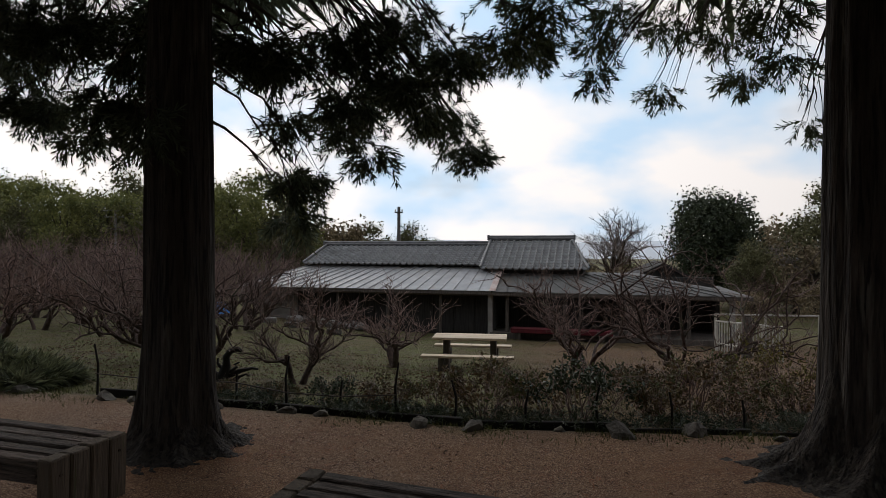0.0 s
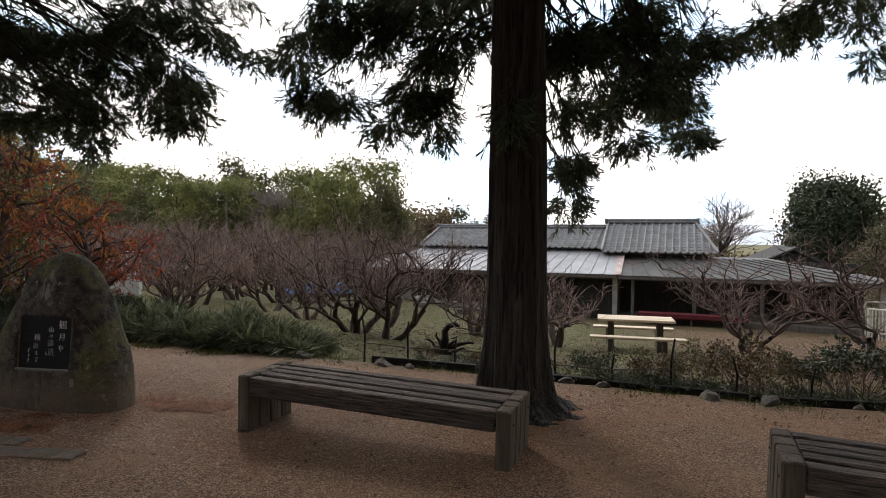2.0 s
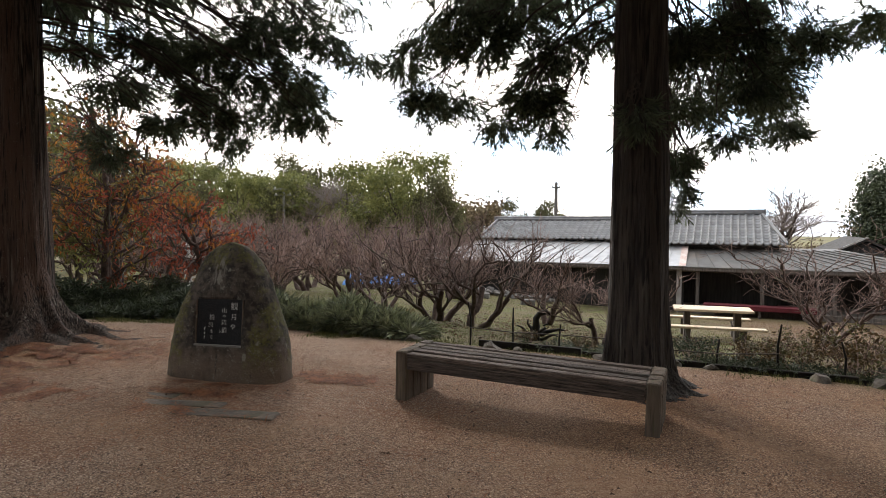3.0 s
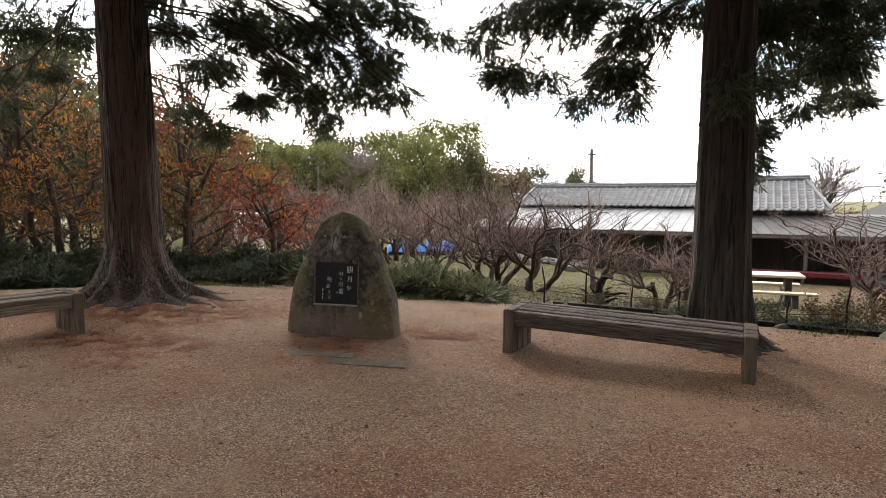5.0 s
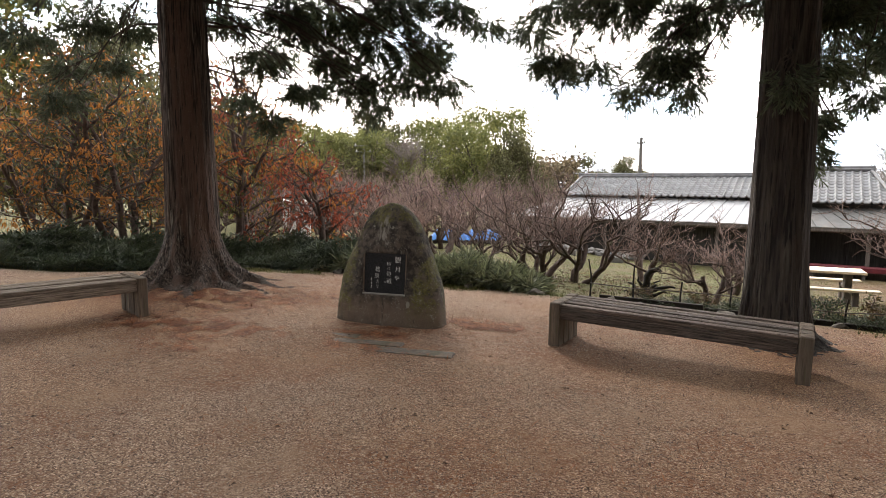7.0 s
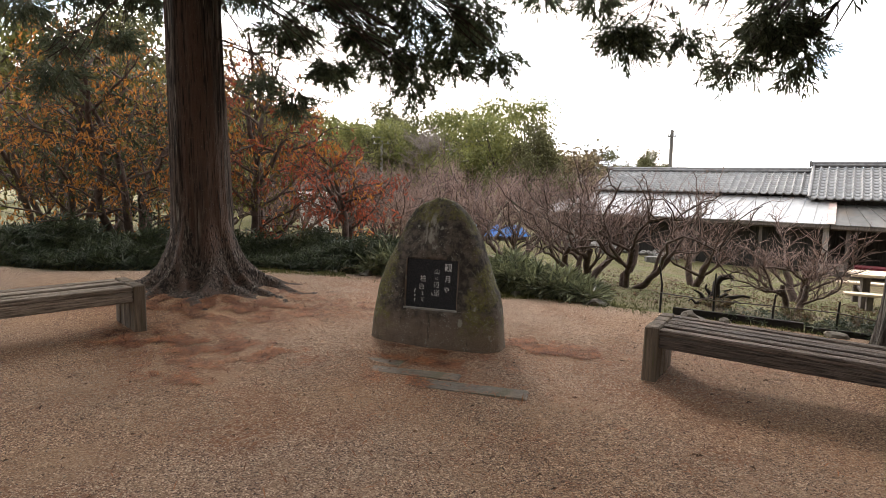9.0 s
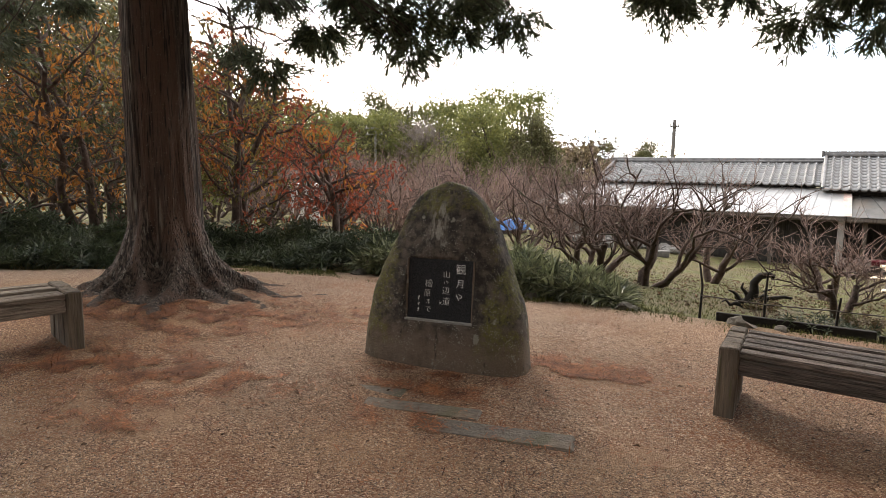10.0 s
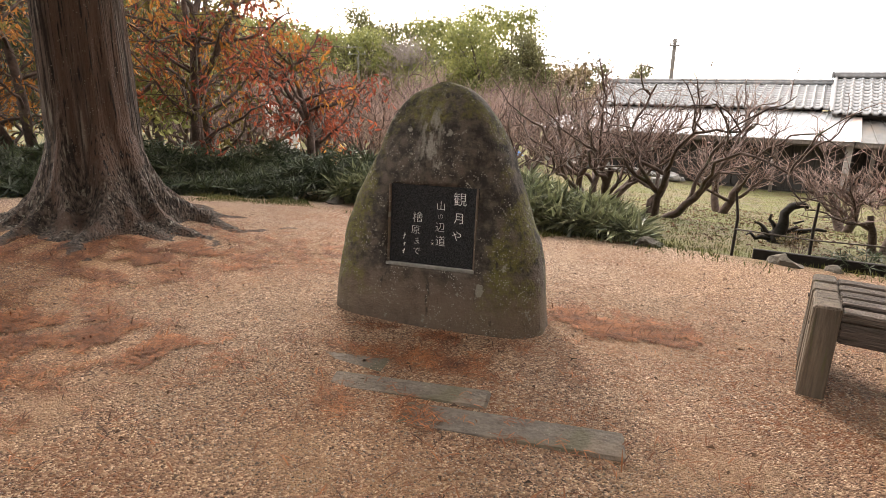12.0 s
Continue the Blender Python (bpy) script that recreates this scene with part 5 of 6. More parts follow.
# a lower neighbour behind, with a dark gable
annex = thing("outbuilding", pose(9.4, 27.5, 0, 0, 0, -13.4), "small dark outbuilding with a pale gable edge", "house")
gable = part("roof", prism([(-2.3, -0.15), (0, 0.98), (2.5, -0.35), (2.5, -0.45), (0, 0.86), (-2.3, -0.27)], 5.0), M_WALLDARK, annex)
part("gable_board", prism([(-2.35, -0.17), (0, 1.03), (0.05, 0.98), (0, 0.955), (-2.35, -0.245)], 0.05), M_PLASTER, annex).location = (0, -2.54, 0)
part("wall", prism([(-2.0, -2.3), (-2.0, -0.2), (0, 0.8), (2.2, -0.35), (2.2, -2.3)], 4.6), M_WALLDARK, annex)


# ---- things beside the house ----
def local(u, v):
    p = HOUSE @ Vector((u, v, 0))
    return p.x, p.y


def boulder(seed, size, squash=(1, 1, 0.7)):
    bm = bmesh.new()
    bmesh.ops.create_icosphere(bm, subdivisions=2, radius=0.5)
    for v in bm.verts:
        v.co += noise.noise_vector(v.co * 2.1 + Vector((seed * 7.3, 0, 0))) * 0.26 + noise.noise_vector(v.co * 5 + Vector((seed, 3, 0))) * 0.08
        v.co = Vector((v.co.x * size * squash[0], v.co.y * size * squash[1], max(v.co.z, -0.3) * size * squash[2]))
    return bm


rng = np.random.default_rng(17)
for k in range(26):
    u, v = rng.uniform(-8.2, -4.6), rng.uniform(-0.9, -0.1)
    x, y = local(u, v)
    s = rng.uniform(0.22, 0.5)
    tagged(part("rubble_stone", boulder(k, s), M_ROCK), "grey stone heaped against the house wall", "stone", "stones by the house wall").matrix_world = pose(x, y, ground_z(x, y) + s * 0.18 + rng.uniform(0, 0.12), 0, 0, rng.uniform(0, 360))
for k, (u, v) in enumerate(((-7.0, -2.6), (-5.0, -3.2), (-8.3, -2.0))):
    x, y = local(u, v)
    tagged(part("concrete_block", block((0.5, 0.25, 0.22), bevel=0.02, wobble=0.01, seed=k), M_ROCK), "weathered concrete block lying on the grass", "block", "blocks on the grass").matrix_world = pose(x, y, ground_z(x, y) + 0.1, 0, 0, 20 * k)
for x, y, s, n in ((-11.9, 23.3, 1.0, 1), (-10.4, 23.9, 0.85, 2)):
    z = ground_z(x, y)
    pile = thing("covered_pile", pose(x, y, z, 0, 0, 20 * n), "low pile of timber under a blue tarpaulin", "tarpaulin", "tarpaulin piles")
    for k in range(5):
        part("plank", block((1.5 * s, 0.2, 0.12), (0, (k - 2) * 0.2, 0.1 + 0.12 * (k % 2)), bevel=0.01), M_TIMBER, pile)
    sheet = bmesh.new()
    bmesh.ops.create_grid(sheet, x_segments=14, y_segments=10, size=0.5)
    for v in sheet.verts:
        e = max(abs(v.co.x), abs(v.co.y)) * 2
        v.co = Vector((v.co.x * 1.8 * s, v.co.y * 1.4, 0.62 - 0.4 * max(0, e - 0.6) / 0.4 + 0.10 * noise.noise(v.co * 5 + Vector((n, 0, 0)))))
    cover = part("tarpaulin", sheet, M_TARP, pile)
    cover.modifiers.new("thick", "SOLIDIFY").thickness = 0.01
red_x, red_y = local(2.6, -0.15)
red_bench = thing("felt_bench", pose(red_x, red_y, ground_z(red_x, red_y), 0, 0, -13.4), "long low bench spread with red felt before the porch", "bench")
part("seat", block((3.6, 0.5, 0.05), (0, 0, 0.40), bevel=0.01), M_TIMBER, red_bench)
part("felt", block((3.64, 0.56, 0.16), (0, 0, 0.355), bevel=0.012), M_REDCLOTH, red_bench)
for u in (-1.5, 0, 1.5):
    part("leg", block((0.07, 0.4, 0.36), (u, 0, 0.17), bevel=0.006), M_TIMBER, red_bench)

# picnic table
tx, ty = 0.35, 12.6
table = thing("picnic_table", pose(tx, ty, ground_z(tx, ty), 0, 0, -6), "pale new timber picnic table with fixed seats on the grass", "table")
for k in range(3):
    part("tabletop_plank", block((1.62, 0.225, 0.055), (0, (k - 1) * 0.232, 0.71), bevel=0.008, wobble=0.004, seed=k), M_NEWWOOD, table)
for side, ln in ((-0.72, 1.95), (0.72, 1.8)):
    seat = part("seat", block((ln, 0.24, 0.05), (0, side, 0.40), bevel=0.008, wobble=0.004, seed=int(side * 10)), M_NEWWOOD, table)
    for u in (-0.55, 0.55):
        part("leg", block((0.1, 0.16, 0.38), (u, 0, 0.185), bevel=0.008), M_TIMBER, seat).location = (0, side, 0)
for u in (-0.52, 0.52):
    part("leg", block((0.13, 0.3, 0.69), (u, 0, 0.34), bevel=0.01), M_TIMBER, table)
    part("brace", block((0.07, 1.5, 0.07), (u, 0, 0.33), bevel=0.006), M_TIMBER, table)

# white shed among the plums
shed_z = ground_z(-18.5, 21)
shed = thing("garden_shed", pose(-18.5, 21, shed_z, 0, 0, 30), "small white metal shed among bare plum trees", "shed")
part("body", block((1.2, 1.1, 1.75), (0, 0, 0.87), bevel=0.03), M_SHED, shed)
part("door", block((0.7, 0.03, 1.5), (0.1, -0.565, 0.82), bevel=0.008), M_SHED, shed)
part("roof", block((1.35, 1.25, 0.07), (0, 0, 1.78), bevel=0.02), M_WHITE, shed)

# garden rail on the slope to the right of the house
def rail_fence(x0, y0, x1, y1, label, top, slats):
    length = math.hypot(x1 - x0, y1 - y0)
    f = thing("rail_fence", pose(x0, y0, ground_z(x0, y0), 0, 0, math.degrees(math.atan2(y1 - y0, x1 - x0))), label, "fence", "pale rails beside the house")
    end = ground_z(x1, y1) - ground_z(x0, y0)
    tilt = math.degrees(math.atan2(end, length))
    for h in (top, top * 0.25) if slats else (top,):
        part("rail", block((length, 0.05, 0.05), (length / 2, 0, h + end / 2), (0, -tilt, 0), bevel=0.008), M_FENCE, f)
    count = int(length / (0.13 if slats else 1.4))
    for k in range(count + 1):
        u = length * k / count
        thick = 0.07 if (not slats or k % 8 == 0) else 0.028
        part("post" if thick > 0.05 else "slat", block((thick, thick, top + (0.05 if thick > 0.05 else 0)), (u, 0, top / 2 + end * k / count), bevel=0.004), M_FENCE, f)
    return f


rail_fence(8.4, 18.8, 8.95, 15.9, "cream railing with upright bars by the path", 0.95, True)
rail_fence(8.7, 19.6, 14.0, 17.0, "long pale bamboo handrail along the slope", 1.15, False)
gate = tagged(part("gate_post", tube_mesh("gate_post", [(np.array([(0, 0, -0.1), (0, 0, 0.5), (0, 0, 1.15), (0, 0, 1.2)]), [0.15, 0.15, 0.14, 0.12], 12)]), M_TIMBER), "stout dark timber post at the railing", "post")
gate.matrix_world = pose(8.45, 16.9, ground_z(8.45, 16.9))


# ---- benches ----
def bench(at, turn, label, timber=M_BENCH):
    length, depth, high = 2.16, 0.56, 0.42
    x, y = at
    b = thing("timber_bench", pose(x, y, ground_z(x, y) - 0.005, 0, 1.1 * math.cos(radians(turn)), turn), label, "bench", "timber benches round the court")
    n = 5
    w = (depth - 0.012 * (n - 1)) / n
    for k in range(n):
        part("seat_plank", block((length - 0.216, w - 0.012, 0.045), (0, -depth / 2 + w / 2 + k * (w + 0.012), high - 0.03 + 0.004 * ((k * 7) % 3 - 1)), (0, 0.25 * (k % 2), 0), 0.008, 0.006, k + int(x * 10)), timber, b)
    for e in (-1, 1):
        for k in range(4):
            yy = (k - 1.5) * 0.142
            tall = high - 0.004 + 0.003 * ((k * 5 + e) % 3)
            p = part("leg_plank", block((0.105, 0.134, tall + 0.05), (e * (length / 2 - 0.055), yy, (tall - 0.05) / 2), bevel=0.010, wobble=0.007, seed=k * 3 + e), M_POST, b)
            if k in (0, 3):
                part("bolt", tube_mesh("bolt", [(np.array([(e * (length / 2 - 0.006), yy, high - 0.10), (e * (length / 2 + 0.003), yy, high - 0.10)]), [0.012, 0.008], 8)]), M_BOLT, p)
    for s in (-1, 1):
        part("apron_rail", block((length - 0.22, 0.055, 0.095), (0, s * (depth / 2 - 0.035), high - 0.105), bevel=0.01, wobble=0.006, seed=s + 9), timber, b)
    return b


bench((-3.12, 3.29), -12.5, "weathered grey timber bench before the dark cedar")
bench((-9.25, 1.80), 65, "weathered pale timber bench near the rooted cedar", M_BENCH_PALE)
bench((0.33, 2.11), -15, "weathered dark timber bench near the court's end")


# ---- the inscribed stone ----
SX, SY = -6.05, 3.60
sz = ground_z(SX, SY)
stone = thing("stone_monument", pose(SX, SY, sz, 0, 0, -2), "mossy upright boulder with a black inscribed panel", "monument")


def monument_boulder():
    """An upright boulder with a rounded top and a flat niche cut in its face."""
    zs = np.concatenate([np.linspace(-0.12, 0.9, 30), np.linspace(0.93, 1.31, 18)])
    half_w = lambda z: float(np.interp(z, [-0.12, 0.0, 0.2, 0.45, 0.70, 0.90, 1.02, 1.12, 1.20, 1.26, 1.30, 1.312], [0.63, 0.625, 0.61, 0.565, 0.49, 0.405, 0.345, 0.28, 0.215, 0.145, 0.06, 0.01]))
    half_d = lambda z: float(np.interp(z, [-0.12, 0.0, 0.5, 0.9, 1.15, 1.26, 1.312], [0.28, 0.275, 0.248, 0.20, 0.135, 0.08, 0.01]))
    n, vs = 64, []
    for z in zs:
        w, d = half_w(z), half_d(z)
        for k in range(n):
            a = 2 * math.pi * k / n
            c, s = math.cos(a), math.sin(a)
            q = 3.4
            x = w * math.copysign(abs(c) ** (2 / q), c)
            y = d * math.copysign(abs(s) ** (2 / q), s)
            p = Vector((x + 0.012, y + 0.05 * z, z))
            p += noise.noise_vector(p * 2.3 + Vector((5, 1, 2))) * 0.028 + noise.noise_vector(p * 9) * 0.008
            vs.append((p.x, p.y, p.z))
    i, j = np.meshgrid(np.arange(len(zs) - 1), np.arange(n), indexing="ij")
    j2 = (j + 1) % n
    f = np.stack([i * n + j, i * n + j2, (i + 1) * n + j2, (i + 1) * n + j], -1).reshape(-1, 4)
    return fast_mesh("boulder", vs, f, True)


panel_pose = pose(0.035, -0.188, 0.555, -5.5, 0, 1.5)


def with_niche(body, size, m):
    """The body with a box cut out of its face."""
    bm = block(size, bevel=0)
    bm.transform(m)
    cut_mesh = bpy.data.meshes.new("niche")
    bm.to_mesh(cut_mesh)
    bm.free()
    a, b = bpy.data.objects.new("body", body), bpy.data.objects.new("niche", cut_mesh)
    scene.collection.objects.link(a)
    scene.collection.objects.link(b)
    mod = a.modifiers.new("cut", "BOOLEAN")
    mod.object, mod.operation, mod.solver = b, "DIFFERENCE", "EXACT"
    out = bpy.data.meshes.new_from_object(a.evaluated_get(bpy.context.evaluated_depsgraph_get()))
    bpy.data.objects.remove(a)
    bpy.data.objects.remove(b)
    return out


part("boulder", with_niche(monument_boulder(), (0.51, 0.30, 0.45), panel_pose @ pose(0, -0.15, 0)), M_STONE, stone)
panel = part("panel", block((0.506, 0.03, 0.446), (0, 0.013, 0), bevel=0.002), M_PLAQUE, stone, "polished black granite panel")
panel.matrix_local = panel_pose
for size, at in (((0.506, 0.032, 0.016), (0, -0.018, -0.215)), ((0.010, 0.02, 0.44), (-0.247, -0.010, 0)), ((0.010, 0.02, 0.44), (0.247, -0.010, 0))):
    e = part("panel_edge", block(size, at, bevel=0.003, wobble=0.002), M_REVEAL if at[2] < -0.1 else M_STONE, stone)
    e.matrix_local = panel_pose


def character(text, size, x, z, parent):
    """One white painted character on the panel."""
    cu = bpy.data.curves.new("character", "FONT")
    cu.body, cu.size, cu.extrude, cu.align_x, cu.align_y = text, size, 0.0012, "CENTER", "CENTER"
    cu.offset = -0.0011
    tmp = bpy.data.objects.new("character", cu)
    scene.collection.objects.link(tmp)
    me = bpy.data.meshes.new_from_object(tmp.evaluated_get(bpy.context.evaluated_depsgraph_get()))
    bpy.data.objects.remove(tmp)
    me.materials.clear()
    me.materials.append(M_WHITE)
    ob = part("character", me, None, parent)
    ob.matrix_local = pose(x, -0.0032, z, 90)
    return ob


for text, size, x, z in (("\u89b3", 0.078, 0.150, 0.155), ("\u6708", 0.065, 0.150, 0.055), ("\u3084", 0.06, 0.140, -0.040),
                         ("\u5c71", 0.055, 0.045, 0.115), ("\u306e", 0.035, 0.045, 0.060), ("\u8fba", 0.058, 0.045, 0.000), ("\u9053", 0.062, 0.050, -0.075), ("\u3092", 0.035, 0.008, -0.085),
                         ("\u6a9c", 0.062, -0.085, 0.045), ("\u539f", 0.055, -0.095, -0.025), ("\u307e", 0.042, -0.085, -0.085), ("\u3067", 0.048, -0.085, -0.140)):
    character(text, size, x, z, panel)
for x, z, l in ((-0.160, -0.06, 0.034), (-0.158, -0.105, 0.020), (-0.160, -0.145, 0.030)):
    part("signature_mark", block((0.0035, 0.002, l), (x, -0.003, z), (0, 14, 0), bevel=0), M_WHITE, panel)
    part("signature_mark", block((0.017, 0.002, 0.003), (x, -0.003, z + 0.004), (0, -20, 0), bevel=0), M_WHITE, panel)

for k, (cx, cy, w, d, turn) in enumerate(((-6.30, 2.765, 0.56, 0.165, 6), (-5.925, 2.615, 0.86, 0.155, 4), (-5.375, 2.46, 0.86, 0.18, 4))):
    slab = part("paving_stone", block((w, d, 0.09), bevel=0.012, wobble=0.007, seed=k), M_PAVER)
    tagged(slab, "worn grey paving strip sunk in gravel before the monument", "paving stone", "paving strips before the monument").matrix_world = pose(cx, cy, ground_z(cx, cy) - 0.044 + 0.004 * k, 0, 0, turn)

# ---- court edge ----
rng = np.random.default_rng(23)
for k in range(18):
    x = -9.0 + k * 0.72 + rng.uniform(-0.22, 0.22)
    y = edge_y(x) + rng.uniform(-0.12, 0.05)
    s = rng.uniform(0.09, 0.30)
    tagged(part("edging_stone", boulder(100 + k, s, (1.15, 0.85, 0.7)), M_KERB), "half-buried rough stone edging the court", "stone", "stones edging the court").matrix_world = pose(x, y, ground_z(x, edge_y(x) - 0.05) - 0.06 * s, rng.uniform(-12, 12), rng.uniform(-12, 12), rng.uniform(0, 360))
for x0, x1, h in ((-3.95, -2.62, 0.08), (-2.6, -1.22, 0.05), (-1.2, 0.18, 0.05), (0.2, 1.58, 0.05), (1.6, 2.9, 0.03), (2.92, 4.2, 0.02)):
    y0, y1 = edge_y(x0) + 0.17, edge_y(x1) + 0.17
    length, z = math.hypot(x1 - x0, y1 - y0), ground_z((x0 + x1) / 2, (y0 + y1) / 2 - 0.2)
    board = part("edging_board", block((length, 0.04, h + 0.25), bevel=0.006, wobble=0.02, seed=int(x0 * 9)), M_BOARD)
    tagged(board, "dark rotting board holding the edge of the court", "board", "edging boards").matrix_world = pose((x0 + x1) / 2, (y0 + y1) / 2, z + h / 2 - 0.15, 0, 0, math.degrees(math.atan2(y1 - y0, x1 - x0)))


def stake_fence(xs, label):
    x0 = xs[0]
    f = thing("stake_fence", pose(x0, edge_y(x0) + 0.3, ground_z(x0, edge_y(x0) + 0.3)), label, "fence")
    rng = np.random.default_rng(int(abs(x0) * 10))
    tops = []
    for x in xs:
        dy = edge_y(x) - edge_y(x0)
        dz = ground_z(x, edge_y(x) + 0.3) - ground_z(x0, edge_y(x0) + 0.3)
        h = rng.uniform(0.28, 0.62)
        part("stake", tube_mesh("stake", [(np.array([(x - x0, dy, dz - 0.1), (x - x0 + rng.uniform(-0.02, 0.02), dy, dz + h * 0.6), (x - x0 + rng.uniform(-0.04, 0.04), dy, dz + h)]), [0.014, 0.013, 0.010], 7)]), M_BOARD, f)
        tops.append((x - x0, dy - 0.03, dz + 0.24 + rng.uniform(-0.04, 0.04)))
    if x0 < -1:
        part("rail", tube_mesh("rail", [(np.array(tops), [0.007] * len(tops), 6)]), M_TIMBER, f, "thin bamboo rail")
    return f


stake_fence([-4.1, -3.5, -2.9, -2.3, -1.7, -1.1, -0.5], "low fence of dark stakes and a thin rail")
stake_fence([0.1, 0.8, 1.5, 2.2, 2.9, 3.6, 4.4], "low fence of dark stakes among shrubs")

# gnarled stump
rng = np.random.default_rng(44)
kx, ky = -3.35, 8.15
stump = thing("tree_stump", Matrix.Translation((kx, ky, ground_z(kx, ky))) @ Matrix.Scale(0.8, 4), "dead gnarled stump with a hooked limb", "stump")
part("trunk", tube_mesh("stump", [(np.array([(0, 0, -0.1), (0.0, 0, 0.12), (0.05, 0.0, 0.3), (0.04, 0, 0.45), (0.12, 0, 0.56), (0.26, 0, 0.60), (0.33, 0, 0.56)]), [0.15, 0.115, 0.075, 0.065, 0.06, 0.05, 0.03], 9)]), M_BOARD, stump)
part("limb", tube_mesh("stump_limb", [(limb_path(rng, (0.05, 0, 0.1), (0.62, 0.05, 0.22), 0.03, 7, 0.03), np.linspace(0.06, 0.02, 7), 7)]), M_BOARD, stump)
part("limb", tube_mesh("stump_limb", [(limb_path(rng, (-0.02, 0, 0.1), (-0.12, 0.02, 0.42), 0.0, 6, 0.02), np.linspace(0.05, 0.015, 6), 7)]), M_BOARD, stump)
for ex, ez in ((-0.34, 0.30), (-0.22, 0.20), (0.30, 0.36), (0.48, 0.10), (-0.42, 0.08)):
    part("limb", tube_mesh("stump_limb", [(limb_path(rng, (0.1 * ex, 0, 0.02), (ex, rng.uniform(-0.08, 0.08), ez), 0.02, 6, 0.025), np.linspace(0.055, 0.012, 6), 6)]), M_BOARD, stump)


# ---- hedges, shrubs, grass ----
def whorl(seed, leaves=7):
    r = np.random.default_rng(seed)
    sets = []
    for k in range(leaves):
        a = 2 * np.pi * k / leaves + r.uniform(-0.3, 0.3)
        d = np.array([[math.cos(a), math.sin(a), r.uniform(-0.35, 0.6)]])
        sets.append(scatter((np.array([(0, 0, 0), (0.4, 0.08, 0.02), (1, 0, -0.08), (0.4, -0.08, 0.02)]), np.array([(0, 2, 1), (0, 3, 2)])), np.zeros((1, 3)), turns(d, r, False), np.array([r.uniform(0.7, 1.1)])))
    return merge(sets)


def hedge(name, spots, mat, label, size, seed, category="hedge"):
    """spots: rows of x, y, height above the ground. Whorls of long leaves on short stalks."""
    rng = np.random.default_rng(seed)
    pos = np.array([(x, y, ground_z(x, y) + h) for x, y, h in spots])
    d = rng.normal(size=(len(pos), 3)) * 0.55 + np.array([0, -0.3, 1.0])
    rots = turns(d, rng)[:, :, [1, 2, 0]]
    v, f = scatter(whorl(seed), pos, rots, rng.uniform(0.6, 1.45, len(pos)) * size)
    return tagged(part(name, fast_mesh(name, v, f), mat), label, category, kind="stuff")


rng = np.random.default_rng(51)
spots = []
for _ in range(5200):
    x = rng.uniform(-8.5, -4.9)
    d = rng.uniform(-0.02, 1.15)
    top = 0.43 * math.sin(math.pi * min(1, (d + 0.12) / 1.3)) * (0.72 + 0.7 * noise.noise(Vector((x * 1.9, d * 2, 0)))) * min(1, (-4.8 - x) * 1.6)
    spots.append((x, edge_y(x) + d, max(0.03, top * rng.uniform(0.02, 1.0) ** 0.5 + 0.05)))
hedge("bamboo_grass_hedge", spots, M_SASA, "low hedge of green bamboo grass along the court", 0.205, 61)
spots = []
for _ in range(6800):
    x = rng.uniform(-16.5, -7.9)
    d = rng.uniform(0.1, 2.0)
    top = (0.42 + 0.5 * noise.noise(Vector((x * 0.9, d, 4)))) * min(1, d + 0.3)
    spots.append((x, edge_y(x) + d, max(0.04, top * rng.uniform(0.1, 1.0) ** 0.5)))
hedge("dark_hedge", spots, M_SHRUB, "dark evergreen undergrowth behind the rooted cedar", 0.14, 62)


spots = []
for _ in range(2600):
    x = rng.uniform(-3.4, 4.6)
    d = rng.uniform(0.06, 0.75)
    lush = 0.5 + 0.9 * noise.noise(Vector((x * 1.3, d * 1.5, 14)))
    if lush > rng.uniform(0.0, 0.7):
        spots.append((x, edge_y(x) + d, 0.02 + 0.26 * lush * rng.uniform(0, 1) ** 0.8))
hedge("bramble_edge", spots, M_SHRUB, "dark low brambles spilling over the court's edge", 0.075, 63)


def shrub(seed, height, width, mat, label, leaves, size):
    rng = np.random.default_rng(seed)
    s = thing("shrub", pose(0, 0, 0), label, "shrub", "shrubs along the court edge")
    stems, clouds = [], []
    for k in range(16):
        a = k * 2.4
        e = (math.cos(a) * width * rng.uniform(0.15, 0.5), math.sin(a) * width * rng.uniform(0.1, 0.4), height * rng.uniform(0.5, 1.0))
        stems.append((limb_path(rng, (e[0] * 0.2, e[1] * 0.2, -0.05), e, 0.02, 6, 0.02), np.linspace(0.008, 0.003, 6), 4))
        for _ in range(2):
            q = np.array(e) + rng.normal(size=3) * 0.12
            stems.append((limb_path(rng, stems[-1][0][3], q, 0.0, 4, 0.015), np.linspace(0.004, 0.002, 4), 3))
        clouds.append((e[0], e[1], e[2] * 0.85, width * 0.16, height * 0.22, leaves // 16))
    tagged(part("stem_mass", tube_mesh("shrub_stems", stems), M_TWIG, s), kind="stuff")
    tagged(part("foliage", fast_mesh("shrub_leaves", *leaf_cloud(rng, clouds, leaf(1, 0.45, 0.1), size, 0.3, 0.2)), mat, s), kind="stuff")
    return s


